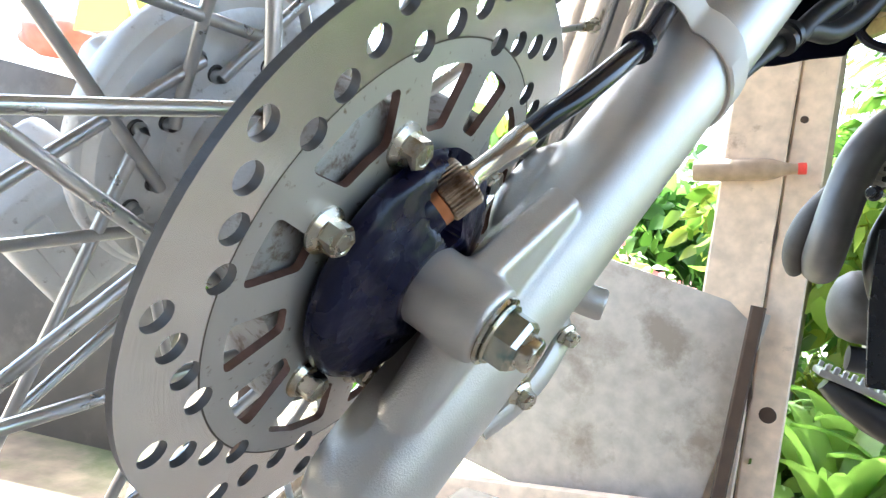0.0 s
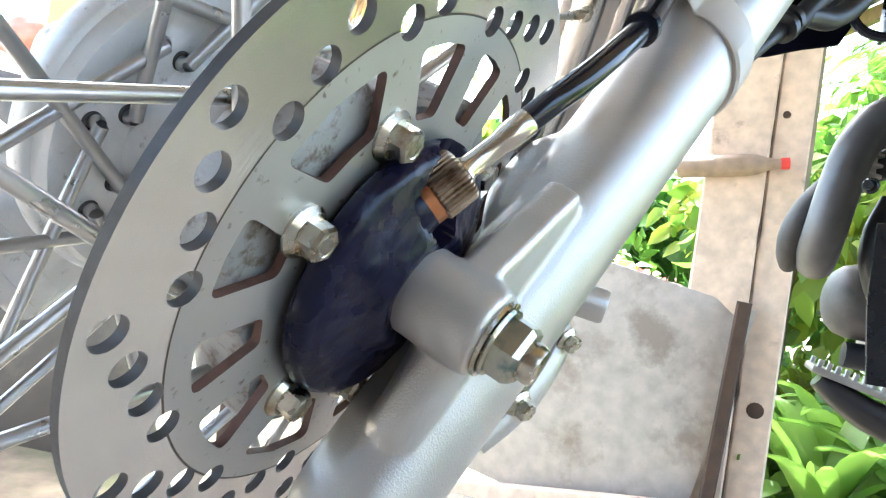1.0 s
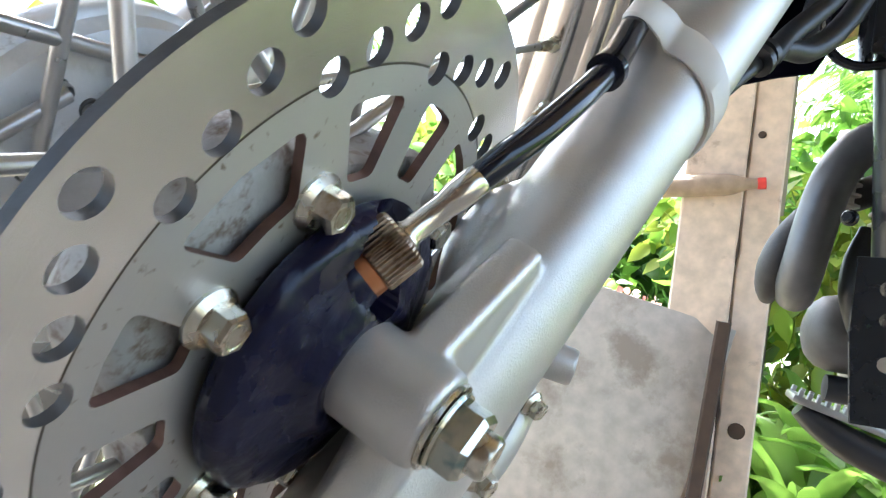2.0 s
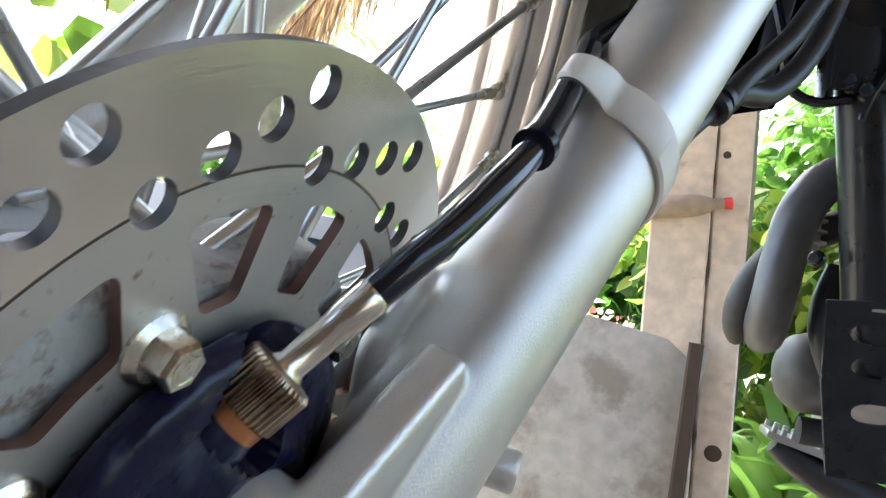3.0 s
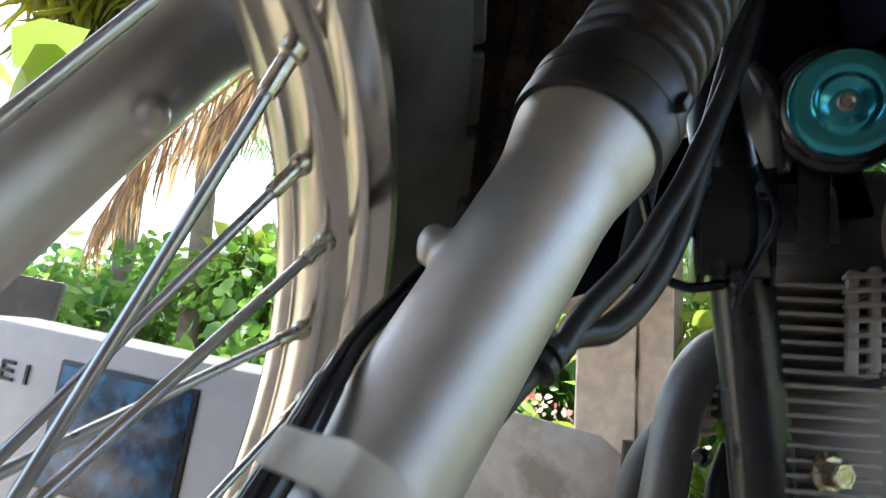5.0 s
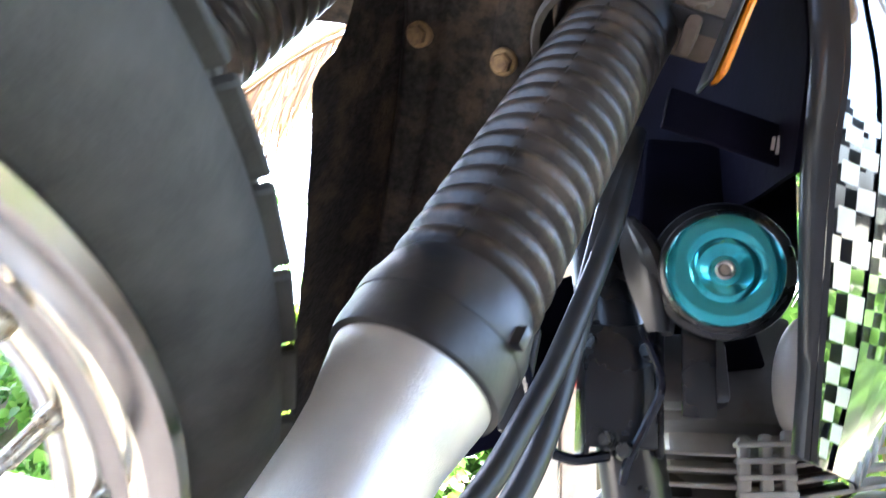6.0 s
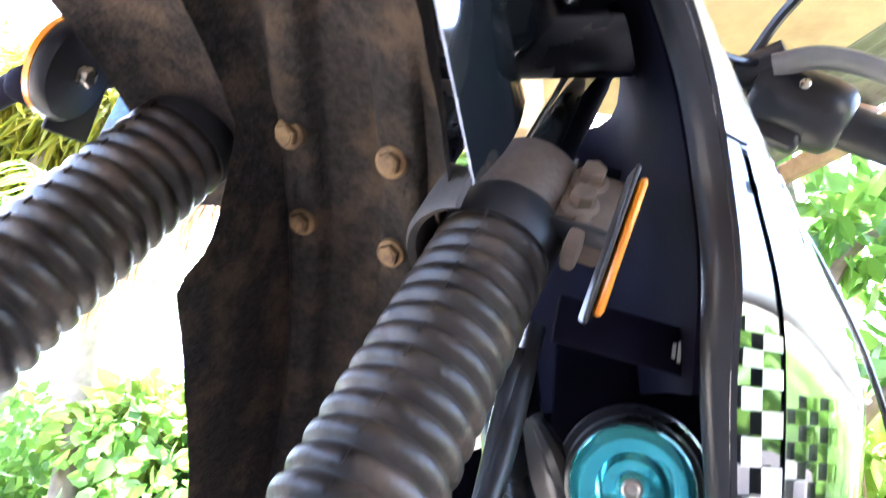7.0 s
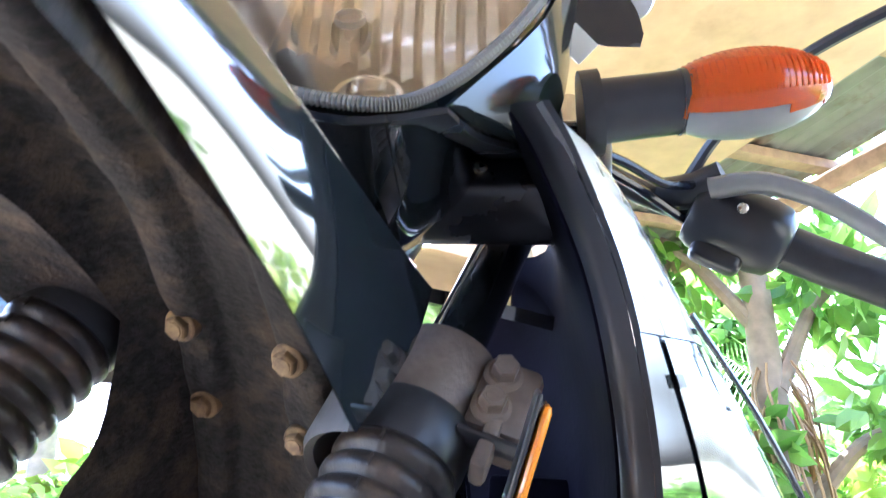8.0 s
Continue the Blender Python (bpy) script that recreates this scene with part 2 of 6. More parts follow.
def tube(points, radius, segs=14, steps=8, bm=None, m=Matrix(), flat=1.0):
    """A round tube along a smooth line; radius may be a list, one for each point."""
    bm = bm or bmesh.new()
    line = smooth_path(points, steps)
    radii = radius if isinstance(radius, (list, tuple)) else [radius] * len(points)
    up = Vector((0.13, 0.21, 0.97))
    rings = []
    for i, c in enumerate(line):
        d = (line[min(i + 1, len(line) - 1)] - line[max(i - 1, 0)]).normalized()
        side = d.cross(up).normalized()
        up = side.cross(d).normalized()
        k = min(i / steps, len(radii) - 1)
        a = int(min(k, len(radii) - 2)) if len(radii) > 1 else 0
        r = radii[a] + (radii[min(a + 1, len(radii) - 1)] - radii[a]) * (k - a)
        rings.append([bm.verts.new(m @ (c + r * (side * math.cos(t) + up * flat * math.sin(t)))) for t in [2 * math.pi * j / segs for j in range(segs)]])
    for a, b in zip(rings, rings[1:]):
        for i in range(segs):
            bm.faces.new((a[i], a[(i + 1) % segs], b[(i + 1) % segs], b[i]))
    bm.faces.new(rings[0][::-1])
    bm.faces.new(rings[-1])
    return bm


def box(size, m=Matrix(), bevel=0.0, bm=None, segs=2):
    """A block with rounded edges, centred on m."""
    b = bmesh.new()
    bmesh.ops.create_cube(b, size=1.0)
    bmesh.ops.scale(b, vec=size, verts=b.verts)
    if bevel:
        bmesh.ops.bevel(b, geom=list(b.edges), offset=bevel, segments=segs, profile=0.5, affect="EDGES")
    b.transform(m)
    if bm is None:
        return b
    return join(bm, b)


def join(bm, other):
    me = bpy.data.meshes.new("t")
    other.to_mesh(me)
    other.free()
    bm.from_mesh(me)
    bpy.data.meshes.remove(me)
    return bm


def plate(outer, holes, thick, m=Matrix()):
    """A flat plate with holes: outlines in x, y; from z = 0 down to -thick."""
    b = bmesh.new()
    loops = []
    for loop in (outer, *holes):
        vs = [b.verts.new((x, y, 0)) for x, y in loop]
        loops.append([b.edges.new((vs[i], vs[(i + 1) % len(vs)])) for i in range(len(vs))])
    bmesh.ops.triangle_fill(b, edges=[e for lo in loops for e in lo], use_beauty=True, use_dissolve=False, normal=(0, 0, 1))
    faces = list(b.faces)
    res = bmesh.ops.extrude_face_region(b, geom=faces)
    for v in res["geom"]:
        if isinstance(v, bmesh.types.BMVert):
            v.co.z -= thick
    b.transform(m)
    return b


def ring(r, n=48, cx=0.0, cy=0.0, start=0.0):
    return [(cx + r * math.cos(start + 2 * math.pi * i / n), cy + r * math.sin(start + 2 * math.pi * i / n)) for i in range(n)]


def hexagon(af, h, m, bm=None, chamfer=True):
    """A six-sided head or nut, af across its flats, h high from m."""
    r = af / math.sqrt(3)
    prof = [(r, 0), (r, h * 0.8), (r * 0.88, h)] if chamfer else [(r, 0), (r, h)]
    return lathe(prof, m, 6, bm)


def flange_bolt(name, m, mat, parent, af=0.010, label=""):
    """A bolt with a round flange under a six-sided head."""
    b = lathe([(af * 0.84, 0), (af * 0.84, af * 0.10), (af * 0.66, af * 0.30)], m, 24)
    hexagon(af, af * 0.62, m @ Matrix.Translation((0, 0, af * 0.28)), b)
    lathe([(af * 0.36, af * 0.88), (af * 0.34, af * 0.92), (af * 0.26, af * 0.87)], m, 16, b)
    return part(name, b, mat, parent, label, smooth=25)


# ---------------------------------------------------------------- frames of the motorcycle
HUB = Matrix.Translation((0, 0, 0.34)) @ pose(0, 0, 0, 0, 22.4, 0) @ pose(0, 0, 0, -27.32, 0, 0)   # x: axle, z: up the fork


def on_axle(x, y=0.0, z=0.0, turn=0.0):
    """A pose whose z axis is the axle, at x along it."""
    return HUB @ Matrix.Translation((x, y, z)) @ pose(0, 0, 0, 90, 0, 90) @ pose(0, 0, 0, 0, 0, turn)


def up_fork(x, y, z):
    return HUB @ Matrix.Translation((x, y, z))


def F(x, y, z):
    return HUB @ Vector((x, y, z))



# ---------------------------------------------------------------- the motorcycle: wheel and brake
bike = thing("motorcycle", "black and silver trail motorcycle leaning on its side stand, steering turned", "motorcycle")
LEG_X, LEG_Y, FAR_LEG_X, MID_X = 0.0314, 0.0465, -0.157, -0.0575


def disc_material():
    """Brake disc: bright ring with fine turned lines and painted radial sheen, a groove, and a duller centre."""
    m = bpy.data.materials.new("turned_disc_steel")
    m.use_nodes = True
    nt = m.node_tree
    n, l = nt.nodes, nt.links
    b = n["Principled BSDF"]
    co = n.new("ShaderNodeTexCoord")
    sep = n.new("ShaderNodeSeparateXYZ")
    l.new(co.outputs["Object"], sep.inputs["Vector"])
    flat = n.new("ShaderNodeCombineXYZ")
    l.new(sep.outputs["X"], flat.inputs["X"]), l.new(sep.outputs["Y"], flat.inputs["Y"])
    rad = n.new("ShaderNodeVectorMath")
    rad.operation = "LENGTH"
    l.new(flat.outputs["Vector"], rad.inputs[0])
    ang = n.new("ShaderNodeMath")
    ang.operation = "ARCTAN2"
    l.new(sep.outputs["Y"], ang.inputs[0]), l.new(sep.outputs["X"], ang.inputs[1])
    polar = n.new("ShaderNodeCombineXYZ")
    k = n.new("ShaderNodeMath")
    k.operation = "MULTIPLY"
    k.inputs[1].default_value = 0.004
    l.new(ang.outputs[0], k.inputs[0])
    l.new(rad.outputs["Value"], polar.inputs["X"]), l.new(k.outputs[0], polar.inputs["Y"])
    lines = n.new("ShaderNodeTexNoise")
    lines.inputs["Scale"].default_value, lines.inputs["Detail"].default_value = 900, 5
    l.new(polar.outputs["Vector"], lines.inputs["Vector"])
    spots = n.new("ShaderNodeTexNoise")
    spots.inputs["Scale"].default_value, spots.inputs["Detail"].default_value = 260, 6
    l.new(co.outputs["Object"], spots.inputs["Vector"])
    stain = n.new("ShaderNodeTexNoise")
    stain.inputs["Scale"].default_value, stain.inputs["Detail"].default_value = 28, 6
    l.new(co.outputs["Object"], stain.inputs["Vector"])
    isring = n.new("ShaderNodeMath")
    isring.operation = "GREATER_THAN"
    isring.inputs[1].default_value = 0.0846
    l.new(rad.outputs["Value"], isring.inputs[0])
    groove = n.new("ShaderNodeMath")
    groove.operation = "COMPARE"
    groove.inputs[1].default_value, groove.inputs[2].default_value = 0.0844, 0.00035
    l.new(rad.outputs["Value"], groove.inputs[0])

    def mixed(a, b2, fac):
        x = n.new("ShaderNodeMix")
        x.data_type = "RGBA"
        for key, v in (("A", a), ("B", b2)):
            if isinstance(v, tuple):
                x.inputs[key].default_value = (*v, 1)
            else:
                l.new(v, x.inputs[key])
        l.new(fac, x.inputs["Factor"])
        return x.outputs["Result"]

    # lighter and darker sectors: radial sheen painted into the ring's colour
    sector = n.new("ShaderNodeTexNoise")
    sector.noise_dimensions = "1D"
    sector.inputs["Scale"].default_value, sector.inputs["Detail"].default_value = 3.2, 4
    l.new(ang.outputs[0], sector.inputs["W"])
    sheen = n.new("ShaderNodeMapRange")
    sheen.inputs["From Min"].default_value, sheen.inputs["From Max"].default_value = 0.3, 0.7
    l.new(sector.outputs["Fac"], sheen.inputs["Value"])
    bright = mixed(mixed((0.58, 0.535, 0.49), (0.69, 0.65, 0.60), lines.outputs["Fac"]), mixed((0.68, 0.64, 0.59), (0.78, 0.75, 0.71), lines.outputs["Fac"]), sheen.outputs["Result"])
    mark = n.new("ShaderNodeMapRange")
    mark.inputs["From Min"].default_value, mark.inputs["From Max"].default_value = 0.63, 0.72
    l.new(spots.outputs["Fac"], mark.inputs["Value"])
    dull = mixed(mixed((0.47, 0.45, 0.425), (0.56, 0.545, 0.52), stain.outputs["Fac"]), (0.26, 0.21, 0.17), mark.outputs["Result"])
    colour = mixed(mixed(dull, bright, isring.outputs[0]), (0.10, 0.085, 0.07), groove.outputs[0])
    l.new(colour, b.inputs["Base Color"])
    b.inputs["Metallic"].default_value = 0.92
    tan = n.new("ShaderNodeTangent")
    tan.direction_type, tan.axis = "RADIAL", "Z"
    l.new(tan.outputs["Tangent"], b.inputs["Tangent"])
    an = n.new("ShaderNodeMath")
    an.operation = "MULTIPLY"
    an.inputs[1].default_value = 0.9
    l.new(isring.outputs[0], an.inputs[0])
    l.new(an.outputs[0], b.inputs["Anisotropic"])
    rr = n.new("ShaderNodeMapRange")
    rr.inputs["From Min"].default_value, rr.inputs["From Max"].default_value = 0, 1
    rr.inputs["To Min"].default_value, rr.inputs["To Max"].default_value = 0.46, 0.25
    l.new(isring.outputs[0], rr.inputs["Value"])
    l.new(rr.outputs["Result"], b.inputs["Roughness"])
    bn = n.new("ShaderNodeBump")
    bn.inputs["Strength"].default_value, bn.inputs["Distance"].default_value = 0.11, 0.0006
    l.new(lines.outputs["Fac"], bn.inputs["Height"])
    l.new(bn.outputs["Normal"], b.inputs["Normal"])
    return m


def rounded(loop, times=2):
    for _ in range(times):
        out = []
        for i, p in enumerate(loop):
            q = loop[(i + 1) % len(loop)]
            out += [(0.75 * p[0] + 0.25 * q[0], 0.75 * p[1] + 0.25 * q[1]), (0.25 * p[0] + 0.75 * q[0], 0.25 * p[1] + 0.75 * q[1])]
        loop = out
    return loop


def fillet(corners, r, steps=5):
    """A closed outline whose corners are rounded to radius r."""
    out = []
    n = len(corners)
    for i in range(n):
        p, q, t = (Vector(corners[k % n]) for k in (i - 1, i, i + 1))
        a, b = (p - q), (t - q)
        half = a.angle(b) / 2
        cut = min(r / math.tan(half), a.length * 0.45, b.length * 0.45) if half < 1.5 else 0
        if cut < 1e-5:
            out.append(tuple(q))
            continue
        u, w = q + a.normalized() * cut, q + b.normalized() * cut
        for k in range(steps + 1):
            x = k / steps
            out.append(tuple((1 - x) ** 2 * u + 2 * x * (1 - x) * q + x * x * w))
    return out


def window(c, half_in, half_out, r0=0.0540, r1=0.0760, skew=0.0):
    """A window of the disc: straight sides, curved ends."""
    def at(r, a):
        return (r * math.cos(radians(a)), r * math.sin(radians(a)))
    corners = [at(r1, c - half_out + skew), at(r1 + 0.0002, c + skew), at(r1, c + half_out + skew), at(r0, c + half_in - skew), at(r0 - 0.0002, c - skew), at(r0, c - half_in - skew)]
    return fillet(corners, 0.0032)


def brake_disc():
    holes = []
    for k in range(12):
        for r, a in ((0.0849, 3.3), (0.0889, -6.3), (0.0946, -14.5), (0.1018, -21.7)):
            t = radians(a + 30 * k)
            holes.append(ring(0.0049, 18, r * math.cos(t), r * math.sin(t)))
    for c in (173.7, 293.7, 53.7):
        holes.append(window(c, 10.0, 14.6, 0.0560))
        for off, half_in, half_out in ((34.3, 5.6, 8.8), (59.8, 5.6, 7.4), (85.7, 5.6, 9.0)):
            holes.append(window(c + off, half_in, half_out, 0.0530))
    b = plate(ring(0.110, 128), [*holes, ring(0.036, 48)], 0.0031)
    bmesh.ops.recalc_face_normals(b, faces=b.faces)
    for f in b.faces:
        if abs(f.normal.z) < 0.5:
            r = f.calc_center_median().to_2d().length
            f.material_index = 1 if r < 0.078 else 2
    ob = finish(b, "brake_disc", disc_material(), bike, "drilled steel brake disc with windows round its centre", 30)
    ob.data.materials.append(CUT)
    ob.data.materials.append(EDGEG)
    ob.matrix_world = on_axle(0)
    # turned ring stands a hair proud of the outer edge
    for c in (177.5, 297.5, 57.5):
        for d in (-20.5, 20.5):
            t = radians(c + d)
            m = on_axle(0.0, 0.0527 * math.cos(t), 0.0527 * math.sin(t), c * 7 % 60)
            bolt = flange_bolt("disc_bolt", m, ZINC, ob, 0.0096, "zinc-plated flange bolt")
            bolt.matrix_parent_inverse = ob.matrix_world.inverted()
    return ob


disc = brake_disc()

# hub: far drum with a stepped rim, waisted barrel, and a near flange with three broad lobes that carry the disc
hub = part("hub", lathe([(0.030, -0.110), (0.054, -0.110), (0.0615, -0.1075), (0.0632, -0.1035), (0.0632, -0.0980), (0.0622, -0.0965), (0.0606, -0.0958), (0.0598, -0.0940), (0.0585, -0.0905), (0.0560, -0.0895), (0.034, -0.0885),
                         (0.029, -0.082), (0.029, -0.050), (0.034, -0.046), (0.044, -0.040), (0.046, -0.030), (0.040, -0.022), (0.036, -0.006)],
                        on_axle(0), 72), HUBM, bike, "speckled cast aluminium wheel hub")


def lobes(u):
    """Radius of the disc flange round the turn, fuller behind each pair of bolts."""
    d = min(((360 * u - c + 180) % 360 - 180 for c in (180, 300, 60)), key=abs)
    full, end = (30, 62) if d > 0 else (-18, -38)
    return 1.0 + 0.26 * min(1, max(0, (end - d) / (end - full)))


part("disc_flange", lathe([(0.030, -0.034), (0.0500, -0.0335), (0.0535, -0.031), (0.0546, -0.027), (0.0546, -0.0085), (0.0535, -0.0062), (0.0510, -0.0056), (0.034, -0.0056)], on_axle(0), 96, wave=lobes), FLANGE, hub, "", 50)
part("brake_drum_cover", lathe([(0.012, -0.140), (0.018, -0.138), (0.022, -0.130), (0.024, -0.122), (0.030, -0.118), (0.034, -0.1165), (0.03, -0.1162)], on_axle(0), 48), HUBM, bike)

# rim with its channel, lips and nipple seats
RIM_R = 0.273
rim_prof = [(-0.0275, 0.2945), (-0.0300, 0.2925), (-0.0300, 0.2875), (-0.0265, 0.2845), (-0.0245, 0.2795), (-0.0200, 0.2780), (-0.0150, 0.2790), (-0.0115, 0.2755), (-0.0070, 0.2730), (0.0070, 0.2730),
            (0.0115, 0.2755), (0.0150, 0.2790), (0.0200, 0.2780), (0.0245, 0.2795), (0.0265, 0.2845), (0.0300, 0.2875), (0.0300, 0.2925), (0.0275, 0.2945), (0.018, 0.287), (-0.018, 0.287)]


def torus_profile(prof, m, segs):
    b = bmesh.new()
    rings = []
    for i in range(segs):
        t = 2 * math.pi * i / segs
        rings.append([b.verts.new(m @ Vector((r * math.cos(t), r * math.sin(t), x))) for x, r in prof])
    for a, c in zip(rings, rings[1:] + rings[:1]):
        for i in range(len(prof)):
            j = (i + 1) % len(prof)
            b.faces.new((a[i], a[j], c[j], c[i]))
    return b


rim = part("rim", torus_profile(rim_prof, on_axle(MID_X), 160), RIMM, bike, "polished aluminium wheel rim", 40)
tyre_prof = [(0.0265, 0.2935), (0.0330, 0.301), (0.0390, 0.313), (0.0405, 0.324), (0.0380, 0.336), (0.029, 0.3440), (0.015, 0.3480), (0, 0.3490),
             (-0.015, 0.3480), (-0.029, 0.3440), (-0.0380, 0.336), (-0.0405, 0.324), (-0.0390, 0.313), (-0.0330, 0.301), (-0.0265, 0.2935), (0, 0.289)]
tyre = part("tyre", torus_profile(tyre_prof, on_axle(MID_X), 120), TYREM, bike, "black knobbly tyre with dusty side walls", 40)
knob = bmesh.new()
for i in range(52):
    t = 360 * i / 52
    for x, w, tall, tilt, shift in ((0.0, 0.019, 0.033, 0, 0), (0.0205, 0.016, 0.030, 12, 3.4), (-0.0205, 0.016, 0.030, -12, 3.4), (0.0350, 0.012, 0.036, 44, 0), (-0.0350, 0.012, 0.036, -44, 0)):
        r = 0.3488 - abs(x) ** 2 * 8.0
        box((0.0052, w, tall), on_axle(MID_X + x, 0, 0, t + shift) @ Matrix.Translation((r, 0, 0)) @ pose(0, 0, 0, 90, 0, 0) @ pose(0, 0, 0, 0, 0, -tilt), 0.0012, knob, 1)
tagged(part("tread", knob, TYREM, tyre, "", 40), kind="stuff")

# spokes: crossed pairs from both flanges, each with its nipple
for i in range(36):
    near = i % 2 == 0
    a = 10 * i + (13.5 if near else 11.5)
    trail = (i // 2) % 2 == 1
    if near:
        fx, fr, lead = -0.026, 0.048, 58 if trail else -58
    else:
        fx, fr, lead = -0.0935, 0.048 if trail else 0.037, -72 if trail else 60
    t0, t1 = radians(a + lead), radians(a)
    p = Vector((fx + (0.006 if trail else -0.006) if near else -0.0850, fr * math.cos(t0), fr * math.sin(t0)))
    q = Vector((MID_X + (0.007 if near else -0.002), RIM_R * math.cos(t1), RIM_R * math.sin(t1)))
    d = (q - p).normalized()
    if not near:
        # dark plug in the hub face, painting the shade inside a spoke hole
        hole = on_axle(0.0004, fr * math.cos(t0), fr * math.sin(t0))
        part("dark_hole_plug", lathe([(0.0036, -0.0930), (0.0036, -0.0889), (0.0033, -0.0884), (0.0010, -0.0886)], hole, 18), EDGEG, hub)
    part("spoke", tube([F(*(p - Vector((0.006 * (1 if trail or not near else -1), 0, 0)))), F(*p), F(*(p + 0.012 * d)), F(*((p + q) / 2)), F(*q)], [0.0026, 0.0026, 0.0024, 0.0022, 0.0022], 14, 3), SPOKEM, rim)
    nip = lathe([(0.0031, -0.014), (0.0034, -0.012), (0.0034, 0.0), (0.0046, 0.001), (0.0050, 0.005), (0.003, 0.007)], align(F(*(q - 0.004 * d)), F(*(q + d))), 14)
    part("spoke_nipple", nip, ZINC, rim)

# ---------------------------------------------------------------- speedometer drive, cable
shell = [(p.x, p.z) for p in smooth_path([(r, 0, z) for r, z in ((0.030, 0.001), (0.0455, 0.002), (0.0470, 0.005), (0.0466, 0.0070), (0.0446, 0.0098), (0.0390, 0.0118), (0.0320, 0.0132), (0.0265, 0.0150), (0.0220, 0.0180), (0.0190, 0.0188), (0.0120, 0.0165))], 4)]
drive_b = lathe(shell, Matrix(), 128)
for v in drive_b.verts:      # worn, lumpy moulding with a raised step round its upper half
    k = 0.0007 * noise.noise(v.co * 95) + 0.0004 * noise.noise(v.co * 260)
    a = math.atan2(v.co.y, v.co.x)
    if 0.026 < v.co.to_2d().length < 0.041 and -2.4 < a < 1.9:
        k += 0.0008
    v.co += Vector((v.co.x, v.co.y, 0.035)).normalized() * k
drive_b.transform(on_axle(0))
K0, K1 = Vector((0.0062, -0.0212, 0.0108)), Vector((0.0205, -0.0260, 0.0580))
kd = (K1 - K0).normalized()
for v in drive_b.verts:      # scooped out round the cable nut
    p = HUB.inverted() @ v.co
    u = (p - K0).dot(kd)
    if 0.004 < u < 0.042:
        side = p - K0 - kd * u
        flat_off = side - Vector((side.x, 0, 0))
        clear = 0.0118 ** 2 - flat_off.length_squared
        if clear > 0 and side.x > -math.sqrt(clear):
            p.x -= side.x + math.sqrt(clear)
            v.co = HUB @ p
drive = part("speedometer_drive", drive_b, BLACKP, bike, "black plastic speedometer drive housing")
out_b = lathe([(0.0060, -0.016), (0.0088, -0.010), (0.0094, -0.003), (0.0094, 0.004), (0.0086, 0.0075)], align(F(*K0), F(*K1)), 28)
part("cable_outlet", out_b, BLACKP, drive)
part("copper_seal", lathe([(0.0078, 0.0040), (0.0084, 0.0048), (0.0084, 0.0108), (0.0078, 0.0115)], align(F(*K0), F(*K1)), 28), COPPER, drive, "copper-orange cable seal")
part("knurled_nut", lathe([(0.0084, 0.0112), (0.0091, 0.0118), (0.0091, 0.0222), (0.0084, 0.0232), (0.0050, 0.0234)], align(F(*K0), F(*K1)), 136,
                          wave=lambda u: 1.0 + (0.035 if int(u * 136 + 0.5) % 4 < 2 else -0.035)), KNURL, drive, "knurled brass cable nut", 20)
fer = lathe([(0.0048, 0.0228), (0.0050, 0.0242), (0.0040, 0.0256), (0.0039, 0.0375), (0.0042, 0.0390), (0.0046, 0.0415), (0.0047, 0.0495), (0.0043, 0.0502)], align(F(*K0), F(*K1)), 28)
part("cable_ferrule", fer, FERRULE, drive, "crimped nickel cable ferrule")
CAB = [tuple(K1 - 0.004 * kd), (0.0232, -0.0262, 0.0690), (0.0258, -0.0238, 0.0830), (0.0268, -0.0185, 0.1020), (0.0253, -0.0082, 0.1247), (0.0215, 0.0015, 0.1420), (0.0176, 0.0098, 0.1580), (0.0140, 0.0170, 0.1760), (0.0085, 0.0260, 0.1960),
       (0.000, 0.048, 0.225), (-0.004, 0.085, 0.285), (0.004, 0.110, 0.36), (0.015, 0.120, 0.46), (0.02, 0.115, 0.58)]
cable = part("speedometer_cable", tube([F(*p) for p in CAB], [0.0043] + [0.0045] * 8 + [0.0043, 0.0042, 0.0042, 0.0042, 0.0042], 18), CABLE, bike, "glossy black speedometer cable")
part("cable_sleeve", tube([F(*p) for p in ((0.0252, -0.0076, 0.1258), *CAB[5:9])], [0.0056, 0.0054, 0.0054, 0.0054, 0.0050], 18), CABLE, cable)
part("sleeve_lip", tube([F(*p) for p in ((0.0255, -0.0092, 0.1228), (0.0251, -0.0070, 0.1268))], [0.0066, 0.0066], 18, 2), CABLE, cable)

